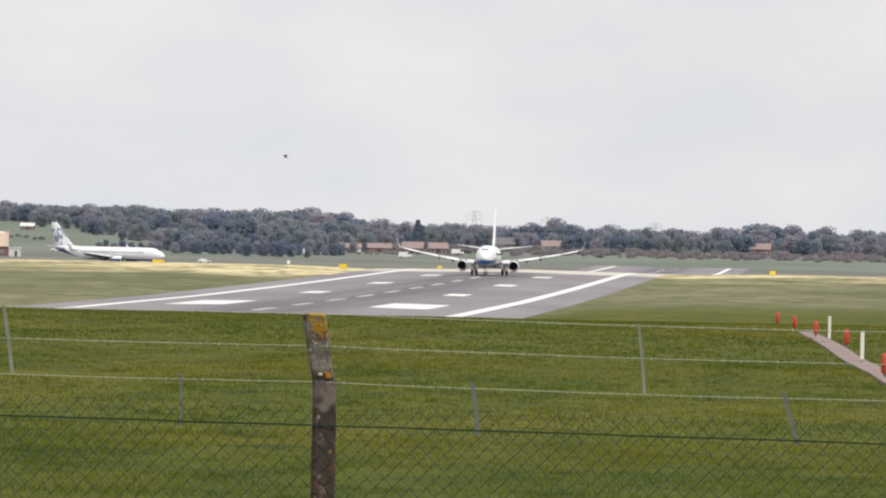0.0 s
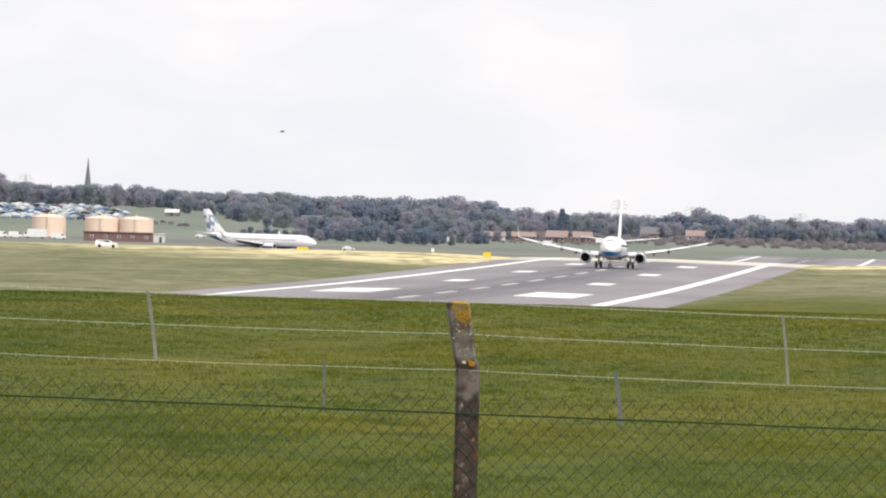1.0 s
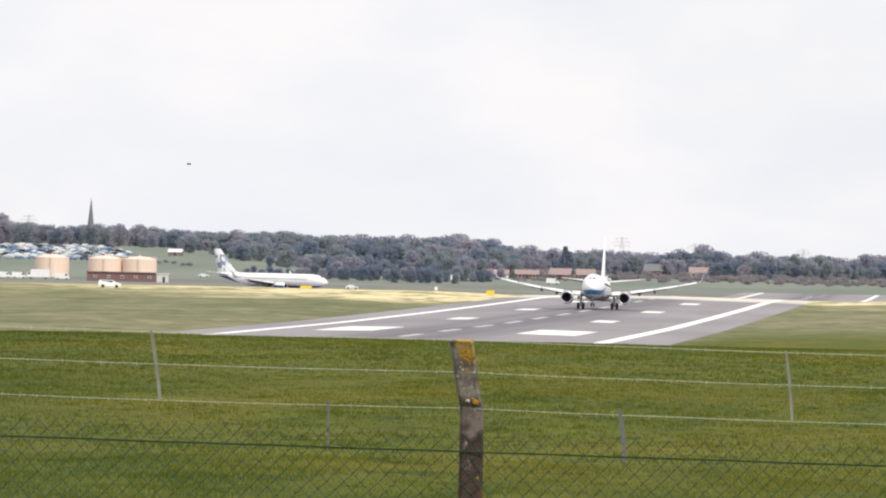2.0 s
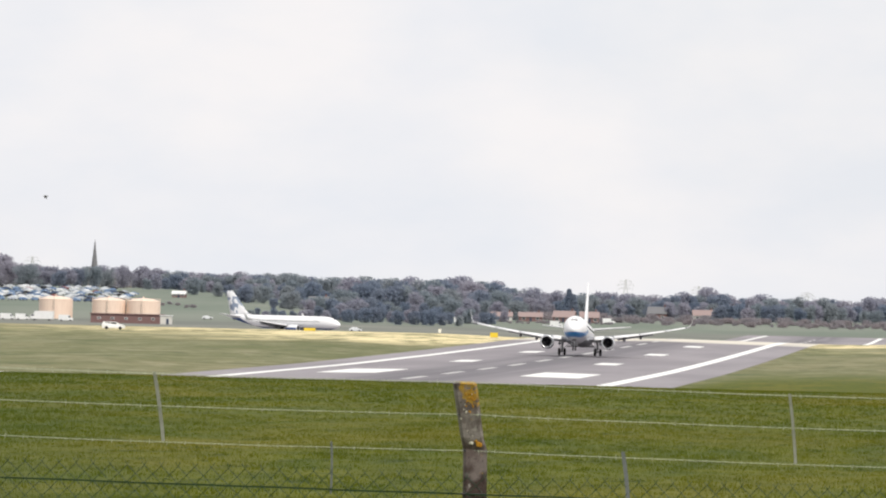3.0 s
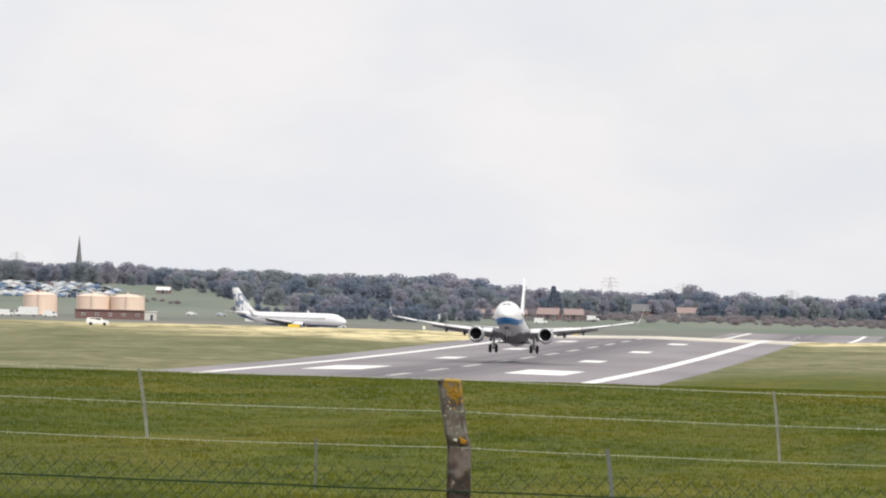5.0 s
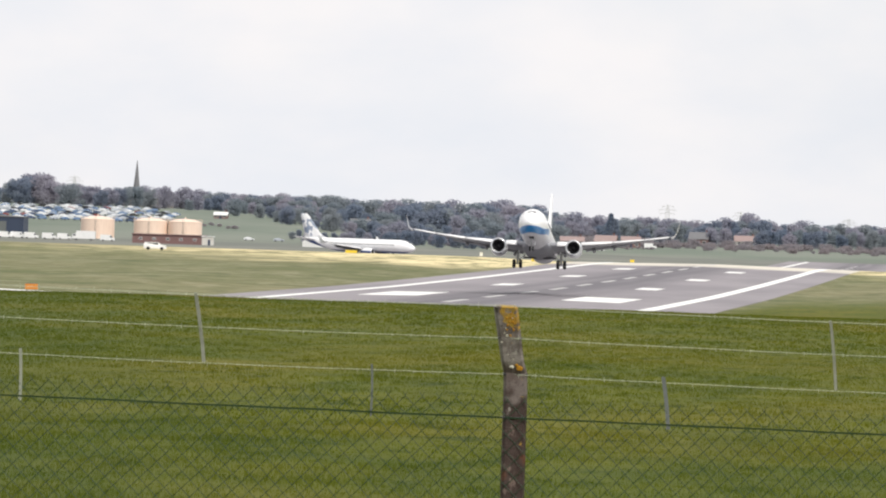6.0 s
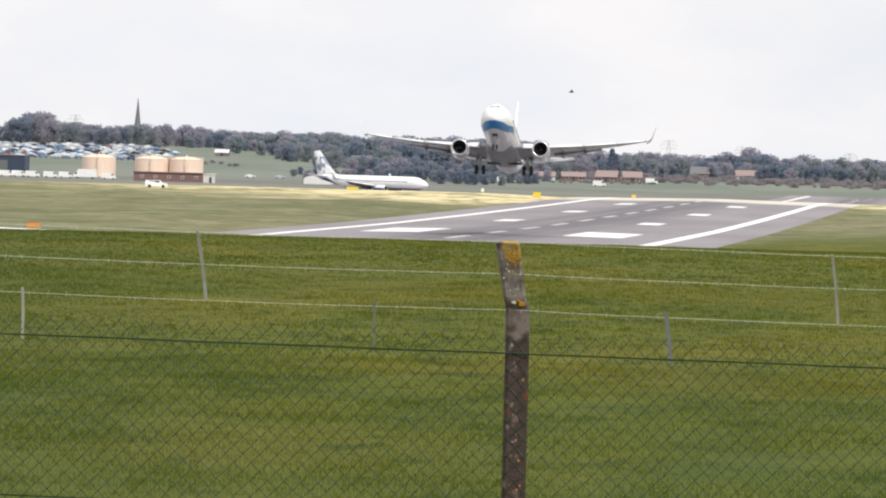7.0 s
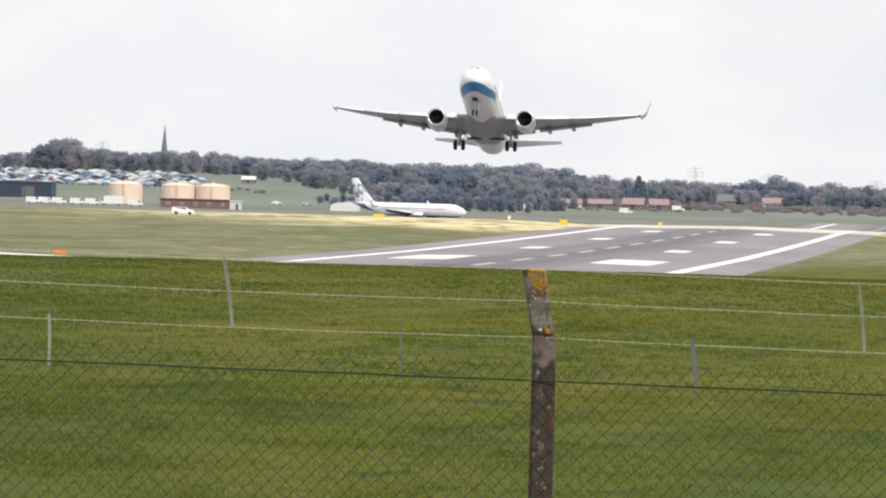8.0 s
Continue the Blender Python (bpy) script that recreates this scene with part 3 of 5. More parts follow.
def concrete_material():
    s = Shade("lichened_concrete", 0.9, 0, 0.2)
    coarse = s.noise(14.0, 6, 0.65)
    fine = s.noise(120.0, 4, 0.7)
    colour = s.mix(s.ramp(coarse, 0.35, 0.65, 0, 1), (0.125, 0.10, 0.092), (0.31, 0.275, 0.26))
    x, y, z = s.axes()
    # the shaft below the mesh line is stained brown
    stain = s.math("MULTIPLY", s.ramp(s.math("ADD", z, s.math("MULTIPLY", s.math("SUBTRACT", coarse, 0.5), 0.5)), 1.66, 1.86, 1, 0), 0.95)
    colour = s.mix(stain, colour, (0.044, 0.026, 0.022))
    below = s.ramp(s.math("ADD", z, s.math("MULTIPLY", s.math("SUBTRACT", coarse, 0.5), 0.2)), 1.88, 1.96, 0.65, 0)
    colour = s.mix(s.math("MULTIPLY", below, s.math("SUBTRACT", 1.0, stain)), colour, (0.10, 0.072, 0.064))
    # rusty and pale blotches on the stained shaft
    blot = s.noise(20.0, 3, 0.6, (1, 1, 0.7))
    colour = s.mix(s.math("MULTIPLY", s.ramp(blot, 0.56, 0.66, 0, 0.8), stain), colour, (0.20, 0.145, 0.125))
    rust = s.noise(6.0, 3, 0.6)
    colour = s.mix(s.math("MULTIPLY", s.ramp(rust, 0.58, 0.68, 0, 0.7), stain), colour, (0.15, 0.055, 0.025))
    pit = s.noise(45.0, 3, 0.6)
    colour = s.mix(s.ramp(pit, 0.30, 0.42, 0.75, 0), colour, (0.045, 0.035, 0.032))
    # orange lichen spreads over the head, away from its shaded edge
    lichen = s.math("ADD", s.noise(17.0, 5, 0.65), s.math("ADD", s.ramp(z, 2.07, 2.17, -0.16, 0.05), s.ramp(x, -0.12, -0.075, -0.12, 0.02)))
    colour = s.mix(s.ramp(lichen, 0.49, 0.58, 0, 0.9), colour, s.mix(s.noise(60.0, 3), (0.46, 0.20, 0.015), (0.56, 0.40, 0.05)))
    white = s.noise(23.0, 2, 0.5)
    colour = s.mix(s.ramp(white, 0.70, 0.76, 0, 0.35), colour, (0.58, 0.56, 0.50))
    colour = s.mix(s.ramp(fine, 0.3, 0.6, 0.4, 0), colour, (0.10, 0.09, 0.08))
    s.bump(s.math("ADD", coarse, s.math("MULTIPLY", fine, 0.5)), 0.6, 0.01)
    return s.done(colour)


CONCRETE_POST = concrete_material()
LICHEN = plain("orange_lichen", (0.40, 0.20, 0.025), 0.95, 0, 0.45, 90.0, 0.1)
PALE_LICHEN = plain("pale_lichen", (0.55, 0.52, 0.44), 0.95, 0, 0.2, 60.0, 0.1)
GALVANISED = plain("galvanised_wire", (0.29, 0.30, 0.25), 0.65, 0.0, 0.25, 40.0)
PALE_STEEL = plain("pale_galvanised_strip", (0.40, 0.40, 0.37), 0.7, 0.0, 0.25, 25.0)
GREEN_WIRE = plain("green_coated_wire", (0.018, 0.044, 0.022), 0.45, 0, 0.5, 14.0)
BARB = plain("weathered_barbed_wire", (0.44, 0.46, 0.35), 0.6, 0.0, 0.6, 45.0)
STEEL = plain("weathered_angle_steel", (0.13, 0.14, 0.14), 0.75, 0.0, 0.25, 25.0)


def fence_post(x):
    base = ground_z(x, FENCE_Y)
    post = thing("fence_post", "weathered concrete fence post with cranked top and orange lichen", "fence post", "concrete posts of the perimeter fence", pose(x, FENCE_Y, base, 0, 0, 7))
    top, bend = fence_z(11.245, x) - base, fence_z(10.90, x) - base

    def ring(cx, cy, z, w, d):
        c = 0.014
        pts = ((-w + c, -d), (w - c, -d), (w, -d + c), (w, d - c), (w - c, d), (-w + c, d), (-w, d - c), (-w, -d + c))
        return [Vector((cx + px + 0.0025 * noise.noise((px * 40, z * 9, x)), cy + py + 0.0025 * noise.noise((py * 40, z * 9, x + 5)), z)) for px, py in pts]

    n = 14
    rings = [ring(0, 0, -0.5 + (bend + 0.5) * k / n, 0.061, 0.060) for k in range(n)]
    rings += [ring(-0.004, -0.008, bend, 0.061, 0.058)]
    rings += [ring(-0.012 - 0.060 * k / 6, -0.02 - 0.13 * k / 6, bend + (top - bend) * k / 6, 0.060 + 0.002 * (k > 4), 0.054) for k in range(1, 7)]
    rings += [ring(-0.072, -0.15, top + 0.012, 0.048, 0.042)]
    part("shaft", loft(bmesh.new(), rings), CONCRETE_POST, post)
    # thin crusts of lichen on the cranked head
    rnd = random.Random(int(x * 100))
    spots = [(rnd.uniform(-0.015, 0.045), top - rnd.uniform(0.01, 0.15), rnd.uniform(0.004, 0.011), LICHEN) for k in range(16)]
    spots += [(rnd.uniform(-0.05, 0.04), top - rnd.uniform(0.02, 0.3), rnd.uniform(0.004, 0.009), PALE_LICHEN) for k in range(8)]
    spots += [(0.026, bend + 0.035, 0.017, LICHEN), (0.036, bend + 0.03, 0.014, LICHEN), (0.018, bend + 0.045, 0.011, LICHEN), (-0.012, bend + 0.035, 0.012, PALE_LICHEN), (0.02, bend - 0.8, 0.016, LICHEN), (0.03, bend - 0.93, 0.02, LICHEN), (0.012, bend - 0.95, 0.014, LICHEN)]
    for cx, cz, r, mat in spots:
        f = (cz - bend) / (top - bend)
        cy = -0.0755 - 0.13 * f if f > 0 else -0.0615
        cx -= 0.012 + 0.060 * f if f > 0 else 0.0
        bm = bmesh.new()
        hub = bm.verts.new((cx, cy - 0.0015, cz))
        rim = [bm.verts.new((cx + r * rnd.uniform(0.55, 1.2) * math.cos(q), cy + 0.004, cz + r * rnd.uniform(0.6, 1.4) * math.sin(q))) for q in [k * math.tau / 9 for k in range(9)]]
        for k in range(9):
            bm.faces.new((hub, rim[k], rim[(k + 1) % 9]))
        part("lichen_patch", bm, mat, post)
    for z in (fence_z(11.084, x) - base, fence_z(10.893, x) - base, fence_z(10.665, x) - base):
        f = max(0.0, (z - bend) / (top - bend))
        bm = bmesh.new()
        box(bm, -0.004 - 0.068 * f, -0.005 - 0.14 * f, z, 0.130, 0.118, 0.008, 0.002)
        part("wire_tie", bm, DARK, post)
    return post


for k in (-2, -1, 0, 1, 2):
    fence_post(-2.708 + 3.2 * k)

FX0, FX1 = -9.2, 3.7


def lean(z):
    """How far the cranked heads carry a wire towards the outside."""
    return -0.15 * max(0.0, (z - 10.90) / 0.345)


def barbed_wire(z0, seed):
    rnd = random.Random(seed)
    bm = bmesh.new()
    steps = 900
    for strand in (0, math.pi):
        rings = []
        for k in range(steps + 1):
            x = FX0 + (FX1 - FX0) * k / steps
            a = strand + k * 1.15
            sag = -0.012 * math.sin(math.pi * (((x + 2.73) / 3.2) % 1.0)) + 0.003 * noise.noise((x * 1.5, z0, 0))
            c = Vector((x, FENCE_Y - 0.065 + lean(z0) + 0.0022 * math.cos(a), fence_z(z0, x) + sag + 0.0022 * math.sin(a)))
            rings.append([c + Vector((0, 0.0010 * math.cos(q), 0.0010 * math.sin(q))) for q in (0, 2.1, 4.2)])
        loft(bm, rings)
    x = FX0 + 0.05
    while x < FX1:
        sag = -0.012 * math.sin(math.pi * (((x + 2.73) / 3.2) % 1.0)) + 0.003 * noise.noise((x * 1.5, z0, 0))
        c = Vector((x, FENCE_Y - 0.065 + lean(z0), fence_z(z0, x) + sag))
        for q in range(2):
            a = rnd.uniform(0, math.pi)
            d = Vector((0.004 * (1 if q else -1), math.cos(a), math.sin(a))) * 0.014
            rod(bm, c - d, c + d, 0.0011, 0.0007, 3)
        x += 0.095 + rnd.uniform(-0.01, 0.01)
    ob = part("barbed_wire", bm, BARB)
    return tagged(ob, "thin galvanised barbed wire strung between concrete posts", "barbed wire", "barbed wires of the perimeter fence")


for k, z0 in enumerate((11.254, 11.084, 10.893)):
    barbed_wire(z0, k + 3)

mesh_fence = thing("chain_link_fence", "dark green chain-link netting with a twisted top edge", "fence")
PITCH, HALF, TOP = 0.090, 0.045, 10.665
v, f = [], []


def wire_run(points, r):
    """A three-sided wire along points, added to v and f."""
    base = len(v)
    for p in points:
        for q in (0.5, 2.6, 4.7):
            v.append((p[0] + r * 0.7 * math.cos(q), p[1] + r * 0.5 * math.sin(q * 2), p[2] + r * math.sin(q)))
    for k in range(len(points) - 1):
        for q in range(3):
            a, b = base + 3 * k + q, base + 3 * k + (q + 1) % 3
            f.append((a, b, b + 3, a + 3))


rows_down = 46
for c in range(int((FX1 - FX0) / HALF)):
    x0 = FX0 + HALF * c
    pts = []
    for k in range(-2, rows_down):
        x = x0 + (HALF * 0.5 if (k + c) % 2 else -HALF * 0.5) + 0.004 * noise.noise((x0 * 2, k * 0.2, 1))
        z = fence_z(TOP, x0) - k * 0.045
        pts.append((x, FENCE_Y - 0.066 + (0.004 if k % 2 else -0.004), z))
    # the cut ends stand up past the last twist, splayed a little
    x, y, z = pts[0]
    pts.insert(0, (x + 0.012 * (1 if c % 2 else -1) + 0.01 * noise.noise((x0 * 31, 3, 0)), y, z + 0.022 + 0.014 * noise.noise((x0 * 23, 0, 0))))
    wire_run(pts, 0.0022)
tagged(part("netting", solid("netting", v, f), GREEN_WIRE, mesh_fence), kind="stuff")
for z0 in (TOP, TOP - 0.85):
    v, f = [], []
    wire_run([(FX0 + 0.1 * k, FENCE_Y - 0.068, fence_z(z0, FX0 + 0.1 * k) + 0.003 * noise.noise((k * 0.3, z0, 0))) for k in range(int((FX1 - FX0) / 0.1))], 0.0055)
    part("line_wire", solid("line_wire", v, f), GREEN_WIRE, mesh_fence, "green line wire through the netting")


def dropper(x_top, x_low, z_top, z_low, width, mat, label):
    bm = bmesh.new()
    rings = []
    for k in range(5):
        g = k / 4
        z = z_low + (z_top - z_low) * g
        x = x_low + (x_top - x_low) * g + 0.004 * math.sin(g * 3)
        y = FENCE_Y - 0.062 + lean(z)
        z = fence_z(z, x)
        w, t = width * 0.36, 0.003
        rings.append([Vector((x + dx, y + dy, z)) for dx, dy in ((-w, -t), (w, -t), (w, t), (-w + 2 * t, t), (-w + 2 * t, 0.02), (-w, 0.02))])
    ob = part("wire_dropper", loft(bm, rings), mat)
    return tagged(ob, label, "fence dropper", "steel droppers between the fence wires")


for xt, xl, w in ((-4.392, -4.354, 0.024), (-1.06, -1.024, 0.020), (-7.6, -7.56, 0.022), (2.1, 2.14, 0.022)):
    dropper(xt, xl, 11.25, 10.885, w, PALE_STEEL, "slim galvanised strip holding the upper barbed wires apart")
for xt, xl, w in ((-3.465, -3.462, 0.014), (-1.93, -1.895, 0.028), (-0.30, -0.22, 0.026), (1.4, 1.43, 0.026)):
    dropper(xt, xl, 10.915, 10.64, w, STEEL, "short steel angle between barbed wire and netting")
for xt, xl, w in ((-5.33, -5.325, 0.020),):
    dropper(xt, xl, 10.915, 10.64, w, GALVANISED, "short pale galvanised strip between barbed wire and netting")


# ---- approach lights on the near grass ----
RED = plain("orange_red_plastic", (0.46, 0.065, 0.03), 0.5, 0, 0.12, 8.0)
POST_WHITE = plain("white_marker_paint", (0.74, 0.73, 0.68), 0.6, 0, 0.12, 6.0)
PATH_PINK = plain("dusty_pink_concrete", (0.28, 0.205, 0.19), 0.9, 0, 0.2, 1.2)

v, f = [], []
for k in range(40):
    g = k / 39
    y = 300 - 190 * g
    x = -1.45 + 3.95 * g + 0.25 * g * g
    for dx in (-0.34, 0.34):
        z = ground_z(x, y)
        v += [(x + dx, y, z - 0.1), (x + dx, y, z + 0.05)]
    if k:
        b0 = 4 * (k - 1)
        f += [(b0 + 1, b0 + 3, b0 + 7, b0 + 5), (b0, b0 + 1, b0 + 5, b0 + 4), (b0 + 2, b0 + 6, b0 + 7, b0 + 3)]
path = part("footpath", solid("footpath", v, f), PATH_PINK)
tagged(path, "narrow dusty pink concrete service path through the grass", "path", "", "structure")


def light_unit():
    u = thing("approach_light", "orange-red approach light on a short stem in the grass", "airfield light", "approach lights")
    part("stem", turned(bmesh.new(), ((0.09, 0.0), (0.09, 0.03), (0.035, 0.05), (0.035, 0.30)), sides=10), STEEL, u)
    part("housing", turned(bmesh.new(), ((0.04, 0.12), (0.085, 0.16), (0.10, 0.22), (0.10, 0.50), (0.085, 0.60), (0.04, 0.64)), sides=16), RED, u, "orange-red housing", smooth=True)
    part("lens", turned(bmesh.new(), ((0.08, 0.40), (0.08, 0.42), (0.02, 0.425)), pose(0, 0.0, 0.40, 90) @ pose(0, 0, -0.28), 14), RED, u)
    return u


def marker():
    u = thing("marker_post", "white square marker post beside the service path", "marker post", "white marker posts")
    part("shaft", boxed(0, 0, 0.40, 0.11, 0.09, 0.86, 0.012), POST_WHITE, u)
    part("cap", boxed(0, 0, 0.845, 0.13, 0.12, 0.03, 0.008), POST_WHITE, u)
    return u


unit, mark = light_unit(), marker()
spots = [(-1.0, 281), (0.17, 242), (1.08, 178), (-2.0, 308), (-2.95, 333), (2.3, 125)]
for k, (x, y) in enumerate(spots):
    m = pose(x, y, ground_z(x, y))
    if k:
        copy_thing(unit, m)
    else:
        unit.matrix_basis = m
spots = [(-0.46, 275), (0.62, 216), (1.6, 160)]
for k, (x, y) in enumerate(spots):
    m = pose(x, y, ground_z(x, y) + 0.0, 0, 0, 8 * k)
    if k:
        copy_thing(mark, m)
    else:
        mark.matrix_basis = m


# ---- airfield signs ----
YELLOW = plain("yellow_sign_face", (0.75, 0.55, 0.04), 0.5, 0, 0.08, 2.0)
ORANGE = plain("orange_sign_face", (0.72, 0.26, 0.04), 0.5, 0, 0.1, 2.0)


def sign(x, y, width, height, foot, face, label):
    s = thing("airfield_sign", label, "sign", "airfield guidance signs", pose(x, y, ground_z(x, y)))
    part("cabinet", boxed(0, 0, foot + height / 2, width, 0.22, height, 0.02), face, s)
    part("cap", boxed(0, 0, foot + height + 0.012, width + 0.04, 0.26, 0.03, 0.008), STEEL, s)
    for dx in (-width * 0.35, width * 0.35):
        part("leg", boxed(dx, 0, foot / 2 - 0.02, 0.06, 0.06, foot + 0.04, 0.005), STEEL, s)
    return s


sign(-102.1, 1478, 1.6, 1.0, 0.15, YELLOW, "plain yellow airfield sign box on short legs")
sign(-86.0, 1545, 0.9, 0.6, 0.15, YELLOW, "plain yellow airfield sign box on short legs")
sign(-141.3, 1492, 2.4, 0.6, 0.1, YELLOW, "long low amber airfield sign on the dry grass")
sign(-107.9, 775, 1.35, 0.6, 0.75, ORANGE, "orange airfield sign board raised on two legs")
sign(-14.5, 1500, 1.2, 0.8, 0.15, YELLOW, "plain yellow airfield sign box on short legs")
sign(-118.0, 1540, 0.6, 0.8, 0.2, POST_WHITE, "small white equipment cabinet on the grass")

# ---- fuel depot ----
def tank_material():
    s = Shade("cream_pink_tank_paint", 0.5)
    streak = s.noise(1.2, 5, 0.6, (1, 1, 0.12))
    return s.done(s.mix(s.ramp(streak, 0.4, 0.7, 0, 1), (0.84, 0.66, 0.54), (0.76, 0.58, 0.47)))


TANK = tank_material()
BRICK = plain("dark_red_brick", (0.20, 0.12, 0.115), 0.9, 0, 0.25, 1.5)
RENDER = plain("pale_wall_render", (0.62, 0.60, 0.56), 0.85, 0, 0.12, 0.8)
ROOF_RED = plain("red_clay_roof", (0.30, 0.225, 0.215), 0.85, 0, 0.25, 2.0)
ROOF_GREY = plain("slate_roof", (0.16, 0.16, 0.17), 0.7, 0, 0.2, 2.0)
WHITE_SHEET = plain("white_sheet_metal", (0.74, 0.74, 0.73), 0.5, 0, 0.08, 0.8)
NAVY_SHEET = plain("navy_cladding", (0.035, 0.05, 0.09), 0.55, 0, 0.15, 0.7)
PANE = plain("dull_window_glass", (0.05, 0.06, 0.07), 0.12, 0, 0.2, 0.6)


def fuel_tank(x, y, base, r, h):
    t = thing("fuel_tank", "cream-pink cylindrical fuel storage tank with a domed roof", "storage tank", "fuel tanks", pose(x, y, base))
    part("shell", turned(bmesh.new(), ((r + 0.15, 0), (r + 0.15, 0.25), (r, 0.3), (r, h * 0.33), (r + 0.03, h * 0.335), (r + 0.03, h * 0.345), (r, h * 0.35), (r, h * 0.66), (r + 0.03, h * 0.665), (r + 0.03, h * 0.675), (r, h * 0.68), (r, h)), sides=48), TANK, t, smooth=False)
    part("dome_roof", turned(bmesh.new(), ((r + 0.08, h), (r + 0.08, h + 0.12), (r * 0.8, h + 0.55), (r * 0.5, h + 1.05), (r * 0.2, h + 1.3), (0.1, h + 1.35)), sides=48), TANK, t, smooth=True)
    part("vent", turned(bmesh.new(), ((0.25, h + 1.25), (0.25, h + 1.7), (0.4, h + 1.75), (0.1, h + 1.95)), sides=12), TANK, t)
    bm = bmesh.new()
    for k in range(36):
        a, b = k * math.tau / 36, (k + 1) * math.tau / 36
        p, q = Vector((r * math.cos(a), r * math.sin(a), h + 1.1)), Vector((r * math.cos(b), r * math.sin(b), h + 1.1))
        rod(bm, p, q, 0.03, 0.03, 4)
        rod(bm, (p.x, p.y, h), p, 0.025, 0.025, 4)
    part("guard_rail", bm, TANK, t)
    bm = bmesh.new()
    for dx in (-0.3, 0.3):
        rod(bm, (dx, -r - 0.35, 0), (dx, -r - 0.35, h + 1.0), 0.03, 0.03, 4)
    for k in range(int(h / 0.35)):
        rod(bm, (-0.3, -r - 0.35, 0.3 + 0.35 * k), (0.3, -r - 0.35, 0.3 + 0.35 * k), 0.02, 0.02, 4)
    part("ladder", bm, STEEL, t)


for x in (-364.6, -343.8, -330.3):
    fuel_tank(x, 2800, ground_z(x, 2800), 6.6, 7.4)

bund = thing("depot_building", "long low dark red brick depot building before the tanks", "building", at=pose(-311.2, 2590, ground_z(-311.2, 2590) - 0.2))
part("wall", boxed(0, 0, 1.7, 26, 6, 3.4, 0.05), BRICK, bund)
part("roof", boxed(0, 0, 3.5, 26.8, 6.8, 0.3, 0.05), BRICK, bund)
for k in range(5):
    w = part("window", boxed(-10.0 + 4.9 * k, -3.02, 1.9, 1.2, 0.08, 0.9, 0.02), WHITE_SHEET, bund, "white-framed window")
    part("pane", boxed(-10.0 + 4.9 * k, -3.07, 1.9, 0.95, 0.03, 0.65), PANE, w)
shed = thing("white_tank_shed", "small white flat-roofed pump house", "shed", at=pose(-296.0, 2580, ground_z(-296, 2580)))
part("wall", boxed(0, 0, 1.5, 4.0, 3.5, 3.0, 0.03), RENDER, shed)
part("roof", boxed(0, 0, 3.1, 4.5, 4.0, 0.25, 0.03), WHITE_SHEET, shed)
part("door", boxed(0.6, -1.77, 1.0, 0.9, 0.06, 2.0, 0.01), NAVY_SHEET, shed)

hangar = thing("navy_hangar", "dark navy clad hangar with a shallow roof", "building", at=pose(-421, 2905, ground_z(-421, 2905) - 0.1))
part("wall", boxed(0, 0, 3.1, 27, 14, 6.2, 0.04), NAVY_SHEET, hangar)
part("roof", loft(bmesh.new(), [[Vector((-13.8, y, 6.2)), Vector((13.8, y, 6.2)), Vector((13.8, y, 6.4)), Vector((0, y, 7.0)), Vector((-13.8, y, 6.4))] for y in (-7.4, 7.4)]), ROOF_GREY, hangar)
for k in range(6):
    part("rib", boxed(-12.5 + 5 * k, -7.06, 3.1, 0.3, 0.12, 6.0), NAVY_SHEET, hangar)
part("door", boxed(4, -7.05, 2.2, 5, 0.08, 4.4, 0.02), STEEL, hangar)

tent = thing("white_shelter", "pale curved-roof storage shelter on the far grass", "shelter", at=pose(-268.5, 2700, ground_z(-268.5, 2700)))
part("roof", loft(bmesh.new(), [[Vector((5.2 * math.cos(a), y, 1.6 + 1.7 * math.sin(a))) for a in [math.pi * k / 14 for k in range(15)]] + [Vector((-5.1, y, 1.6)), Vector((5.1, y, 1.6))] for y in (-6, 6)]), WHITE_SHEET, tent, smooth=False)
part("wall", boxed(0, 0, 0.8, 10.1, 11.8, 1.6, 0.03), WHITE_SHEET, tent)


# ---- houses and sheds beyond the field ----
def house(x, y, w, d, eaves, ridge, wall, roof, turn, label, base=None):
    h = thing("house", label, "house", "houses beyond the airfield", pose(x, y, (ground_z(x, y) if base is None else base) - 0.15, 0, 0, turn))
    part("wall", loft(bmesh.new(), [[Vector((-w / 2 if s else w / 2, yy, z)) for yy, z in ((-d / 2, 0), (d / 2, 0), (d / 2, eaves), (0, ridge - 0.15), (-d / 2, eaves))] for s in (1, 0)]), wall, h)
    r = part("roof", loft(bmesh.new(), [[Vector((sx * (w / 2 + 0.35), yy, z)) for yy, z in ((-d / 2 - 0.4, eaves - 0.2), (0, ridge), (d / 2 + 0.4, eaves - 0.2), (d / 2 + 0.4, eaves - 0.02), (0, ridge + 0.2), (-d / 2 - 0.4, eaves - 0.02))] for sx in (-1, 1)]), roof, h)
    part("chimney", boxed(w * 0.36, 0.3, ridge + 0.4, 0.7, 0.7, 1.6, 0.04), BRICK, r)
    for fx in (-0.3, 0.3):
        for z in ((1.5, 4.0) if eaves > 4 else (1.4,)):
            win = part("window", boxed(fx * w, -d / 2 - 0.02, z, 1.5, 0.1, 1.25, 0.02), WHITE_SHEET, h, "white window frame")
            part("pane", boxed(fx * w, -d / 2 - 0.08, z, 1.25, 0.03, 1.0), PANE, win)
    part("door", boxed(0, -d / 2 - 0.03, 1.0, 0.95, 0.1, 2.05, 0.02), NAVY_SHEET, h)


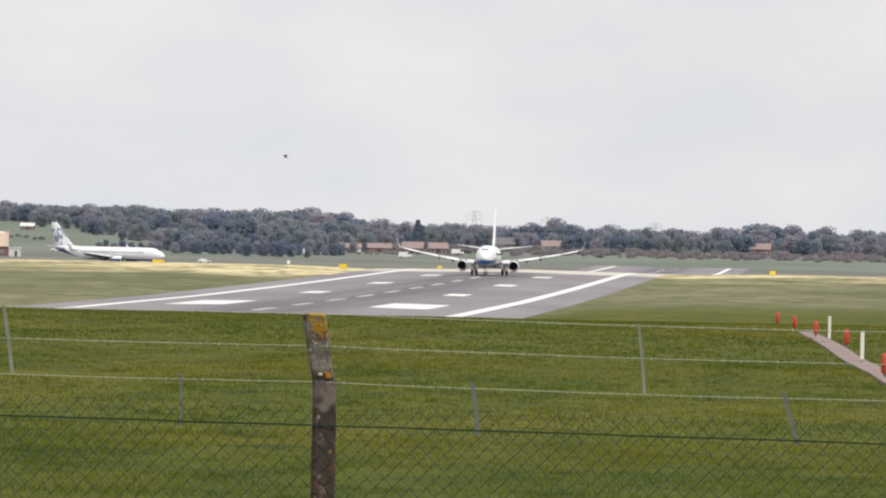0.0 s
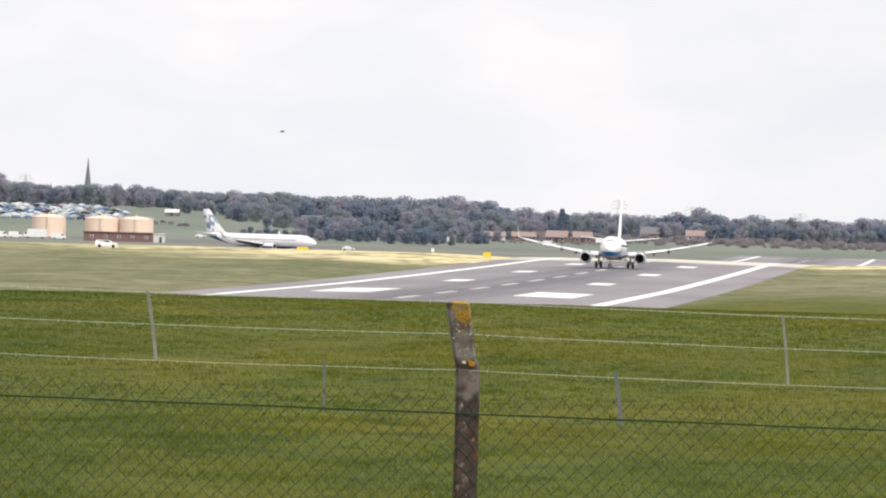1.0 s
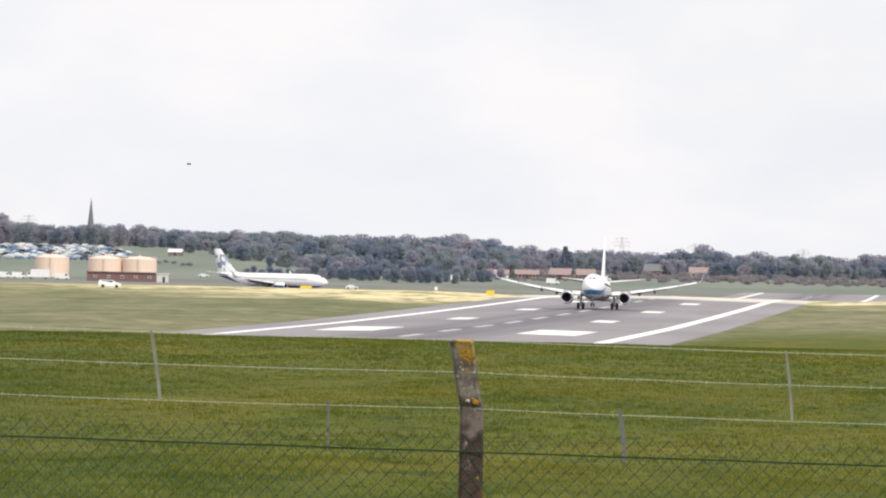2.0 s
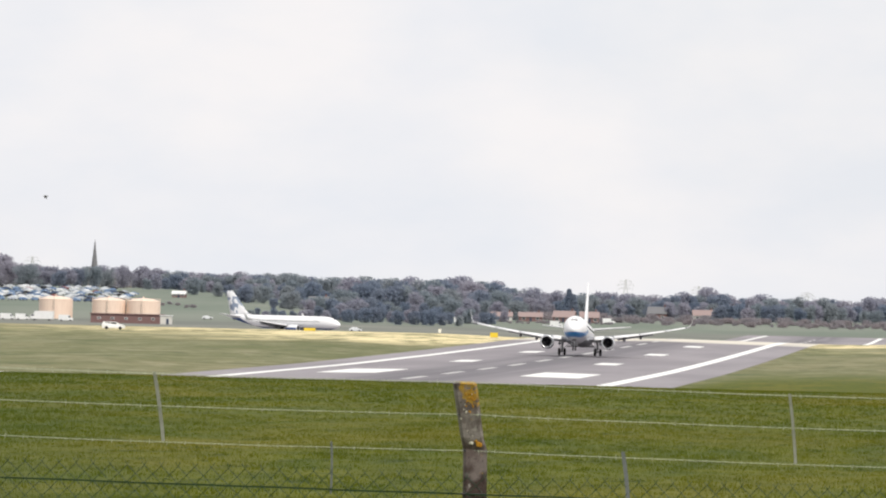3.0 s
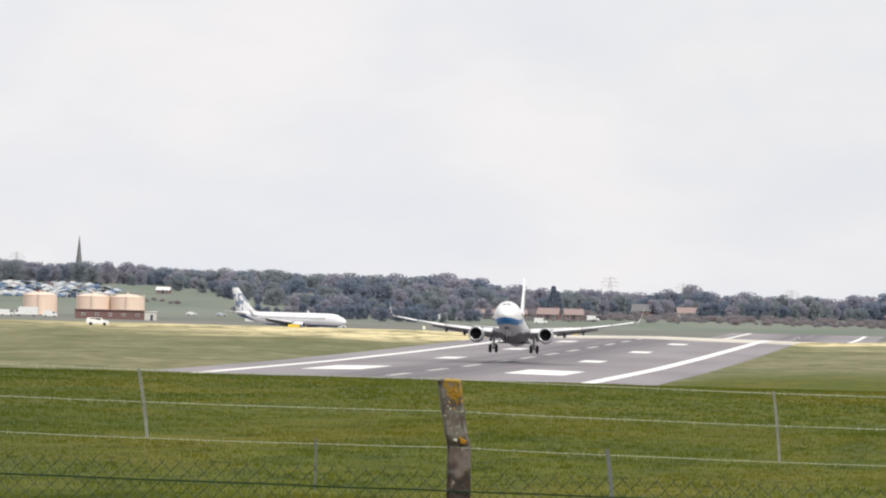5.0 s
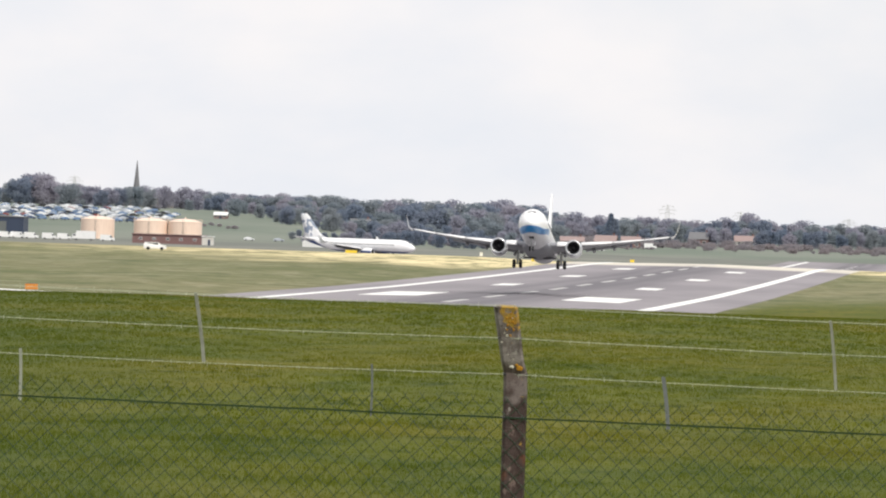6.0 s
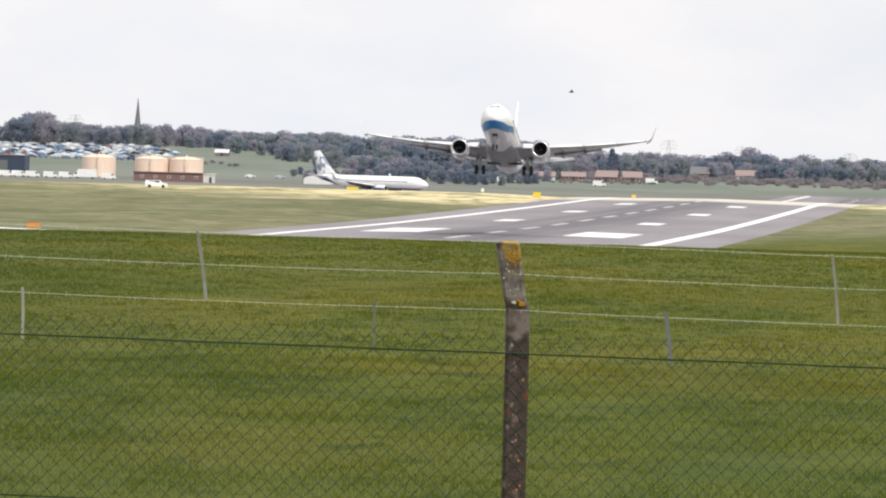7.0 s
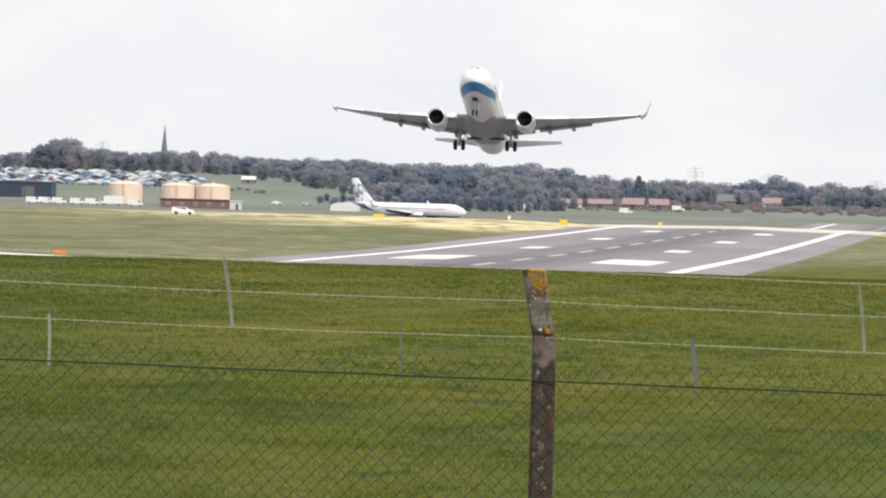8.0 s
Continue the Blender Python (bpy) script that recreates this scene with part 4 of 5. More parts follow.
for x, y, w, e, r, wall, roof, lab in (
        (-211, 3100, 9, 2.2, 3.8, RENDER, ROOF_RED, "low pale rendered house with a red tiled roof"), (-199, 3105, 10, 2.2, 3.9, BRICK, ROOF_RED, "low red brick house with a red tiled roof"),
        (-184, 3100, 9, 2.4, 4.9, BRICK, ROOF_RED, "red brick house with a steep red roof"), (-174, 3110, 8, 2.4, 4.7, BRICK, ROOF_RED, "red brick house with a steep red roof"),
        (-158, 3400, 9, 3.0, 6.0, BRICK, ROOF_GREY, "red brick house with a slate roof"), (-137, 3410, 10, 2.4, 4.9, RENDER, ROOF_RED, "pale rendered house with a red tiled roof"),
        (-39, 3420, 10, 3.0, 5.6, BRICK, ROOF_RED, "red brick house with a red tiled roof"),
        (-374, 3310, 6, 1.8, 3.0, BRICK, WHITE_SHEET, "small brick lodge with a white roof on the hillside"), (-303, 3240, 9, 3.0, 6.4, RENDER, ROOF_GREY, "pale rendered house among the trees")):
    house(x, y, w, 7.5, e, r, wall, roof, 6 * math.sin(x), lab)

church = thing("church", "grey stone church with a tall tapering spire", "church", at=pose(-462.3, 3700, ground_z(-462.3, 3700) - 0.2))
STONE = plain("grey_church_stone", (0.24, 0.225, 0.215), 0.9, 0, 0.2, 0.5)
part("tower", boxed(0, 0, 4.0, 5.6, 5.6, 8.0, 0.15), STONE, church)
part("parapet", boxed(0, 0, 8.05, 6.1, 6.1, 0.5, 0.08), STONE, church)
part("spire", turned(bmesh.new(), ((2.2, 8.2), (1.75, 9.8), (1.12, 15.0), (0.58, 20.0), (0.22, 23.3), (0.05, 24.6)), sides=8), ROOF_GREY, church)
for sx in (-1, 1):
    for sy in (-1, 1):
        part("pinnacle", turned(bmesh.new(), ((0.35, 8.2), (0.3, 9.2), (0.05, 10.6)), pose(sx * 2.5, sy * 2.5, 0), 6), STONE, church)
part("nave", boxed(11, 0, 2.6, 17, 7, 5.2, 0.1), STONE, church)
part("nave_roof", loft(bmesh.new(), [[Vector((x, -4, 5.0)), Vector((x, 4, 5.0)), Vector((x, 0, 8.2))] for x in (2.6, 19.8)]), ROOF_GREY, church)
part("belfry_opening", boxed(0, -2.82, 6.2, 1.2, 0.1, 2.0, 0.03), DARK, church)


# ---- vehicles ----
def car_material():
    s = Shade("car_paint", 0.25, 0.1)
    r = s.random()
    ramp = s.t.nodes.new("ShaderNodeValToRGB")
    ramp.color_ramp.interpolation = "CONSTANT"
    el = ramp.color_ramp.elements
    for k, (pos, c) in enumerate(((0.0, (0.72, 0.73, 0.75)), (0.25, (0.42, 0.45, 0.50)), (0.45, (0.06, 0.09, 0.16)), (0.6, (0.03, 0.03, 0.035)), (0.72, (0.16, 0.24, 0.38)), (0.92, (0.22, 0.07, 0.07)), (0.94, (0.60, 0.63, 0.66)))):
        e = el[k] if k < 2 else el.new(pos)
        e.position, e.color = pos, (*c, 1)
    s.t.links.new(r, ramp.inputs[0])
    return s.done(ramp.outputs[0])


CAR = car_material()
VAN_WHITE = plain("white_van_paint", (0.80, 0.80, 0.80), 0.3, 0, 0.05, 2.0)


def vehicle(name, label, category, group, outline, half, glass_box, body_mat, wheels):
    t = thing(name, label, category, group)
    bm = bmesh.new()
    loft(bm, [[Vector((x, s * half * (0.84 if z > 1.0 and name == "parked_car" else 1.0), z)) for x, z in outline] for s in (-1, 1)])
    body = part("body", bm, body_mat, t)
    for s in (-1, 1):
        for x0, x1, z0, z1 in glass_box:
            part("window", boxed((x0 + x1) / 2, s * half * (0.86 if name == "parked_car" else 1.0), (z0 + z1) / 2, x1 - x0, 0.03, z1 - z0, 0.01), PANE, body)
        for x in wheels:
            part("wheel", turned(bmesh.new(), ((0.12, -0.1), (0.32, -0.11), (0.33, 0), (0.32, 0.11), (0.12, 0.1)), pose(x, s * (half - 0.08), 0.33, 90), 10), RUBBER, t)
    return t


car = vehicle("parked_car", "saloon car parked in a row on the hillside", "car", "cars parked on the hillside", ((-2.1, 0.3), (2.1, 0.3), (2.15, 0.7), (1.95, 0.9), (1.0, 1.0), (0.4, 1.42), (-1.1, 1.45), (-1.9, 1.0), (-2.15, 0.95)), 0.88, ((-1.2, -0.3, 1.0, 1.36), (-0.25, 0.6, 1.0, 1.36)), CAR, (-1.3, 1.3))
van = vehicle("white_van", "white panel van standing by the depot", "van", "white vans near the depot", ((-2.6, 0.35), (2.6, 0.35), (2.7, 0.9), (2.5, 1.2), (1.75, 1.35), (1.2, 2.3), (-2.6, 2.4)), 0.98, ((1.05, 1.7, 1.35, 1.95),), VAN_WHITE, (-1.6, 1.7))
coach = vehicle("white_lorry", "white box lorry parked beside the depot", "lorry", "white vans near the depot", ((-4.2, 0.6), (4.2, 0.6), (4.3, 1.2), (4.1, 2.3), (2.9, 2.6), (2.7, 3.5), (-4.2, 3.5)), 1.22, ((3.0, 3.9, 1.6, 2.3),), VAN_WHITE, (-2.6, 2.9))
vans = [(-379.4, 2650, 5), (-374.9, 2652, -4), (-369.6, 2650, 3), (-362.9, 2650, 0), (-357.5, 2651, 8), (-340.0, 2640, 3), (-228, 3000, 0), (-221.5, 3002, 4), (-215.5, 3000, 0), (-179, 2960, 0), (-164.0, 3080, 9)]
for k, (x, y, turn) in enumerate(vans):
    m = pose(x, y, ground_z(x, y), 0, 0, turn)
    if k:
        copy_thing(van, m)
    else:
        van.matrix_basis = m
coach.matrix_basis = pose(-350.0, 2650, ground_z(-350.0, 2650), 0, 0, 180)
rnd = random.Random(7)
first = True
for row in range(20):
    y = 3150 + 18 * row
    x = -0.156 * y
    while x < -(0.1215 if row < 14 else 0.124) * y:
        x += rnd.choice((4.9, 5.2, 5.6, 9.5, 12.0))
        m = pose(x, y + rnd.uniform(-1, 1), ground_z(x, y), 0, 0, rnd.choice((0, 180, 12, -20, 60)) + rnd.uniform(-4, 4))
        if first:
            car.matrix_basis, first = m, False
        else:
            copy_thing(car, m)
for x, y in ((-315, 2890), (-303, 2890), (-212, 2400)):
    copy_thing(car, pose(x, y, ground_z(x, y), 0, 0, 5))
patrol = vehicle("parked_car", "white airfield patrol car on the grass", "car", "", ((-2.2, 0.3), (2.2, 0.3), (2.25, 0.7), (2.05, 0.95), (1.2, 1.05), (0.6, 1.5), (-2.0, 1.52), (-2.25, 1.0)), 0.9, ((-1.7, -0.6, 1.05, 1.4), (-0.5, 0.6, 1.05, 1.4)), VAN_WHITE, (-1.35, 1.35))
patrol.matrix_basis = pose(-173.5, 1421, ground_z(-173.5, 1421), 0, 0, 5)


# ---- pylons ----
def pylon(x, y, height):
    base = ground_z(x, y)
    p = thing("electricity_pylon", "grey lattice electricity pylon beyond the trees", "pylon", "pylons on the skyline", pose(x, y, base))
    bm = bmesh.new()
    w = lambda z: 2.6 * (1 - z / height) ** 1.3 + 0.35
    levels = [height * (1 - (1 - k / 9) ** 1.25) for k in range(10)]
    corner = lambda z, i: Vector((w(z) * (1, 1, -1, -1)[i], w(z) * (1, -1, -1, 1)[i], z))
    for a, b in zip(levels, levels[1:]):
        for i in range(4):
            rod(bm, corner(a, i), corner(b, i), 0.075, 0.075, 4)
            rod(bm, corner(a, i), corner(b, (i + 1) % 4), 0.03, 0.03, 3)
            rod(bm, corner(b, i), corner(b, (i + 1) % 4), 0.03, 0.03, 3)
    part("lattice", bm, GALVANISED, p)
    for f, span in ((0.70, 4.4), (0.82, 5.2), (0.94, 3.6)):
        bm = bmesh.new()
        for s in (-1, 1):
            rod(bm, (0, 0.4, f * height), (s * span, 0, f * height + 0.2), 0.07, 0.05, 4)
            rod(bm, (0, -0.4, f * height), (s * span, 0, f * height + 0.2), 0.07, 0.05, 4)
            rod(bm, (0, 0, f * height + 1.2), (s * span, 0, f * height + 0.2), 0.05, 0.05, 4)
            rod(bm, (s * span, 0, f * height + 0.2), (s * span, 0, f * height - 1.1), 0.06, 0.06, 4)
        tagged(part("crossarm", bm, GALVANISED, p), kind="stuff")


pylon(-229.5, 4500, 18.6)
pylon(-190.0, 4650, 15.5)
pylon(-614.8, 4600, 17.0)
pylon(-122.0, 4700, 13.0)
pylon(-715.0, 4700, 23.0)


# ---- trees ----
def foliage(name, dark, light):
    s = Shade(name, 0.9, 0, 0.1)
    clump = s.island()
    tree = s.random()
    colour = s.mix(clump, dark, light)
    colour = s.mix(s.ramp(tree, 0.0, 1.0, 0.0, 0.55), colour, tuple(0.5 * (a + b) * f for a, b, f in zip(dark, light, (1.15, 1.05, 1.0))))
    mat = s.done(colour)
    # thin leaves and twigs let some light through
    thin = s.t.nodes.new("ShaderNodeBsdfTranslucent")
    s.t.links.new(colour, thin.inputs[0])
    both = s.t.nodes.new("ShaderNodeMixShader")
    both.inputs[0].default_value = 0.6
    s.t.links.new(s.b.outputs[0], both.inputs[1])
    s.t.links.new(thin.outputs[0], both.inputs[2])
    s.t.links.new(both.outputs[0], s.t.nodes["Material Output"].inputs[0])
    return mat


# distance haze is put into BARE, LEAFY, CONIFER and SCRUB: paler, bluer base colours
BARE = foliage("hazed_budding_twigs", (0.34, 0.345, 0.42), (0.44, 0.445, 0.52))
LEAFY = foliage("hazed_spring_leaves", (0.27, 0.315, 0.36), (0.35, 0.395, 0.43))
CONIFER = foliage("hazed_conifer_needles", (0.20, 0.25, 0.34), (0.29, 0.34, 0.42))
BARK = plain("grey_bark", (0.17, 0.155, 0.155), 0.9, 0, 0.25, 2.0)
SCRUB = foliage("hazed_mauve_scrub", (0.30, 0.28, 0.31), (0.41, 0.385, 0.405))


def crown_mesh(rnd, height, spread, low, count, size, shape):
    """Leaf clumps on the outer shells of many limb-end lobes, with an uneven outline."""
    lobes = []
    total = 26 if shape == "round" else 10
    for k in range(total):
        a = rnd.uniform(0, math.tau)
        if shape == "cone":
            h = low + (0.90 - low) * (k + 0.5) / total
            r = spread * (1.05 - h) * rnd.uniform(0.0, 0.35)
            lobes.append((Vector((r * math.cos(a), r * math.sin(a), h * height)), spread * (1.15 - h) * 0.85))
        else:
            h = low + 0.08 + (0.80 - low) * ((k + 0.5) / total) ** 0.9
            r = spread * math.sqrt(max(0.04, 1 - ((h - 0.45) / 0.52) ** 2)) * rnd.uniform(0.25, 0.80)
            lobes.append((Vector((r * math.cos(a), r * math.sin(a), h * height)), spread * rnd.uniform(0.30, 0.50)))
    v, f = [], []
    for k in range(count):
        c, r = rnd.choice(lobes)
        d = Vector((rnd.gauss(0, 1), rnd.gauss(0, 1), rnd.gauss(0, 0.85))).normalized()
        p = c + d * r * rnd.choice((rnd.uniform(0.8, 1.0), rnd.uniform(0.8, 1.0), rnd.uniform(0.4, 1.15)))
        p.z = max(0.1, min(p.z, height * rnd.uniform(0.97, 1.03)))
        n = (d + 0.55 * Vector((rnd.gauss(0, 1), rnd.gauss(0, 1), rnd.gauss(0.2, 1)))).normalized()
        u = n.orthogonal().normalized()
        u = (u * math.cos(k) + n.cross(u) * math.sin(k)) * size * rnd.uniform(0.5, 1.2)
        w = n.cross(u).normalized() * size * rnd.uniform(0.4, 1.0)
        b = len(v)
        v += [p - u, p + w, p + u, p - w * 0.8 + n * size * 0.2]
        f.append((b, b + 1, b + 2, b + 3))
    return solid("crown", v, f), lobes


def tree(kind, seed, height, spread, low, count, size, mat, label, shape="round"):
    rnd = random.Random(seed)
    t = thing(kind, label, "tree" if "tree" in kind else "bush", "woodland beyond the airfield")
    me, lobes = crown_mesh(rnd, height, spread, low, count, size, shape)
    bm = bmesh.new()
    rod(bm, (0, 0, -0.6), (0.1, 0.05, height * 0.45), height * 0.028, height * 0.016, 8)
    rod(bm, (0.1, 0.05, height * 0.45), (0, 0, height * 0.9), height * 0.016, height * 0.004, 6)
    for c, r in lobes[:8]:
        rod(bm, (0.05, 0.03, min(c.z * 0.6, height * 0.5)), c, height * 0.009, height * 0.003, 5)
    part("trunk", bm, BARK, t)
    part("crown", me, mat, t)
    return t


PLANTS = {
    "bare": [tree("bare_tree", 11 + k, 12, 5.6, 0.0, 2300, 0.52, BARE, "budding grey-mauve broadleaf tree in the far wood, paled with painted haze") for k in range(4)],
    "leafy": [tree("leafy_tree", 31 + k, 12, 5.8, 0.0, 2300, 0.55, LEAFY, "dull green broadleaf tree in the far wood, paled with painted haze") for k in range(3)],
    "dark": [tree("dark_tree", 51 + k, 12, 5.4, 0.0, 2300, 0.52, CONIFER, "dark evergreen tree in the far wood, bluish with painted haze") for k in range(3)],
    "cone": [tree("conifer_tree", 71, 12, 3.2, 0.06, 2000, 0.45, CONIFER, "pointed dark conifer standing above the wood, bluish with painted haze", "cone")],
    "scrub": [tree("scrub_bush", 91 + k, 5, 5.6, 0.0, 900, 0.50, SCRUB, "mauve-brown scrub bush on the field's far edge, paled with painted haze") for k in range(3)]}
used = set()


def plant(kind, rnd, x, y, height):
    src = rnd.choice(PLANTS[kind])
    k = height / (5 if kind == "scrub" else 12)
    m = pose(x, y, ground_z(x, y), 0, 0, rnd.uniform(0, 360)) @ Matrix.Diagonal((k * rnd.uniform(0.9, 1.25), k * rnd.uniform(0.9, 1.25), k, 1))
    if src not in used:
        used.add(src)
        src.matrix_basis = m
    else:
        copy_thing(src, m)


# the skyline: height of the tree tops against bearing from the field's corner
BEARING = (-0.03, -0.01, 0.0, 0.0103, 0.018, 0.03, 0.0365, 0.039, 0.0415, 0.0456, 0.053, 0.061, 0.067, 0.069, 0.0769, 0.0887, 0.099, 0.107, 0.116, 0.1226, 0.130, 0.134, 0.1375, 0.1405, 0.144, 0.155, 0.175)
SKYLINE = (6.1, 6.1, 6.6, 9.7, 6.3, 5.6, 6.3, 9.3, 6.3, 7.1, 6.5, 6.3, 8.1, 10.9, 11.9, 11.7, 12.1, 11.7, 13.3, 13.5, 12.7, 15.2, 18.7, 18.7, 12.2, 9.7, 9.7)
rnd = random.Random(21)
b = -0.022
while b < 0.168:
    top = float(np.interp(b, BEARING, SKYLINE))
    y = rnd.uniform(3620, 3800)
    x = -b * y
    kind = rnd.choices(("bare", "leafy", "dark"), (5, 2, 3))[0]
    plant(kind, rnd, x, y, max(4.5, top + rnd.uniform(-1.6, 0.4) - ground_z(x, y)))
    b += rnd.uniform(0.0008, 0.0015)
b = -0.022
while b < 0.112:
    top = float(np.interp(b, BEARING, SKYLINE))
    y = rnd.uniform(3380, 3560)
    x = -b * y
    kind = rnd.choices(("bare", "leafy", "dark"), (3, 3, 4))[0]
    plant(kind, rnd, x, y, max(3.5, (top - ground_z(x, y)) * rnd.uniform(0.5, 0.85)))
    b += rnd.uniform(0.0009, 0.0017)
b = 0.066
while b < 0.108:
    y = rnd.uniform(3040, 3200) if b < 0.096 else rnd.uniform(3330, 3420)
    x = -b * y
    plant(rnd.choices(("bare", "leafy", "dark"), (2, 3, 4))[0], rnd, x, y, rnd.uniform(5.5, 9.5))
    b += rnd.uniform(0.0010, 0.0018)
b = 0.084
while b < 0.106:
    y = rnd.uniform(3150, 3300)
    x = -b * y
    plant(rnd.choices(("bare", "leafy", "dark"), (2, 4, 3))[0], rnd, x, y, rnd.uniform(5.0, 8.5))
    b += rnd.uniform(0.0009, 0.0015)
b = 0.094
while b < 0.118:
    y = rnd.uniform(3500, 3600)
    x = -b * y
    plant(rnd.choices(("bare", "leafy", "dark"), (3, 3, 3))[0], rnd, x, y, rnd.uniform(5.5, 9.0))
    b += rnd.uniform(0.0009, 0.0015)
# the wood's front edge, down to the taxiway's far side
b = 0.0695
while b < 0.103:
    y = rnd.uniform(2880, 3000)
    x = -b * y
    plant(rnd.choices(("bare", "leafy", "dark"), (2, 2, 5))[0], rnd, x, y, rnd.uniform(4.0, 7.5) if b < 0.095 else rnd.uniform(3.0, 4.5))
    b += rnd.uniform(0.0008, 0.0015)
# low thicket before the houses
for k in range(34):
    y = rnd.uniform(3030, 3070)
    x = -216 + 1.75 * k + rnd.uniform(-1, 1)
    if rnd.random() < 0.7:
        plant("scrub", rnd, x, y, rnd.uniform(1.6, 2.8))
# russet hedge below the car park's edge
b = 0.111
while b < 0.1205:
    y = rnd.uniform(3080, 3140)
    plant("scrub", rnd, -b * y, y, rnd.uniform(2.4, 3.8))
    b += rnd.uniform(0.0007, 0.0012)
for x, y, top in ((-205.6, 3500, 8.6), (-203.0, 3490, 4.0)):
    plant("cone", rnd, x, y, top - ground_z(x, y))
b = -0.022
while b < 0.064:
    for y0, h in ((3120, 4.0), (3190, 4.8), (3260, 5.8)):
        y = y0 + rnd.uniform(-45, 45)
        x = -(b + rnd.uniform(0, 0.002)) * y
        if rnd.random() < 0.85 and not (-222 < x < -168 and y < 3130 and h > 3):
            plant("scrub", rnd, x, y, h * rnd.uniform(0.7, 1.25))
    b += 0.0011

# ---- bird ----
FEATHER = plain("dark_feathers", (0.06, 0.055, 0.055), 0.8, 0, 0.2, 20.0)
bird = thing("bird", "small dark bird flying low over the grass", "bird", at=pose(-13, 150, 13))
part("body", turned(bmesh.new(), ((0.002, -0.06), (0.010, -0.035), (0.014, 0.0), (0.012, 0.025), (0.009, 0.04), (0.002, 0.055)), pose(0, 0, 0, -90), 10), FEATHER, bird, smooth=True)
bird_wings = []
for side in (-1, 1):
    bm = bmesh.new()
    loft(bm, [[Vector((side * x, y0, 0.002)), Vector((side * x, y1, 0.002)), Vector((side * x, y1, -0.002)), Vector((side * x, y0, -0.002))] for x, y0, y1 in ((0.008, 0.022, -0.018), (0.045, 0.024, -0.012), (0.10, -0.004, -0.014))])
    bird_wings.append(part("wing", bm, FEATHER, bird))


# ---- grass ----
def blade_material():
    s = Shade("grass_blades", 0.8, 0, 0.15)
    r = s.island()
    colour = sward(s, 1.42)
    colour = s.mix(s.ramp(r, 0, 1, 0.2, 0), colour, (0.085, 0.125, 0.013))
    mat = s.done(colour)
    thin = s.t.nodes.new("ShaderNodeBsdfTranslucent")
    s.t.links.new(colour, thin.inputs[0])
    both = s.t.nodes.new("ShaderNodeMixShader")
    both.inputs[0].default_value = 0.5
    s.t.links.new(s.b.outputs[0], both.inputs[1])
    s.t.links.new(thin.outputs[0], both.inputs[2])
    s.t.links.new(both.outputs[0], s.t.nodes["Material Output"].inputs[0])
    return mat


BLADES = blade_material()
ranges = ((-18.5, 5.0, 44.0, 112.0, 100000, 0.055, 0.0052), (-34.0, 8.0, 112.0, 205.0, 60000, 0.064, 0.010), (-60.0, 14.0, 205.0, 372.0, 58000, 0.075, 0.018))
gen = np.random.default_rng(5)
for x0, x1, y0, y1, count, tall, wide in ranges:
    px, py = gen.uniform(x0, x1, count), gen.uniform(y0, y1, count)
    pz = np.array([ground_z(a, b) for a, b in zip(px, py)])
    lush = np.array([0.8 + 0.7 * max(0.0, noise.noise((a * 0.55, b * 0.4, 7)) + 0.05) for a, b in zip(px, py)])
    k = 4
    bx, by, bz = (np.repeat(q, k) for q in (px, py, pz))
    n = count * k
    bx, by = bx + gen.normal(0, 0.06, n), by + gen.normal(0, 0.06, n)
    h = tall * np.repeat(lush, k) * gen.uniform(0.5, 1.2, n)
    a = gen.uniform(0, np.pi, n)
    ux, uy = np.cos(a) * wide, np.sin(a) * wide * 0.6
    lx, ly = gen.normal(0, 0.45, n) * h, gen.normal(0, 0.45, n) * h
    co = np.stack([np.stack([bx - ux, by - uy, bz - 0.03], 1), np.stack([bx + ux, by + uy, bz - 0.03], 1), np.stack([bx + lx, by + ly, bz + h], 1)], 1).reshape(-1, 3)
    me = bpy.data.meshes.new("grass")
    me.vertices.add(3 * n)
    me.vertices.foreach_set("co", co.astype(np.float32).ravel())
    me.loops.add(3 * n)
    me.loops.foreach_set("vertex_index", np.arange(3 * n, dtype=np.int32))
    me.polygons.add(n)
    me.polygons.foreach_set("loop_start", np.arange(0, 3 * n, 3, dtype=np.int32))
    me.update(calc_edges=True)
    me.validate()
    tagged(part("grass", me, BLADES), "rough olive-green grass with darker lush tufts", "grass", "", "stuff")


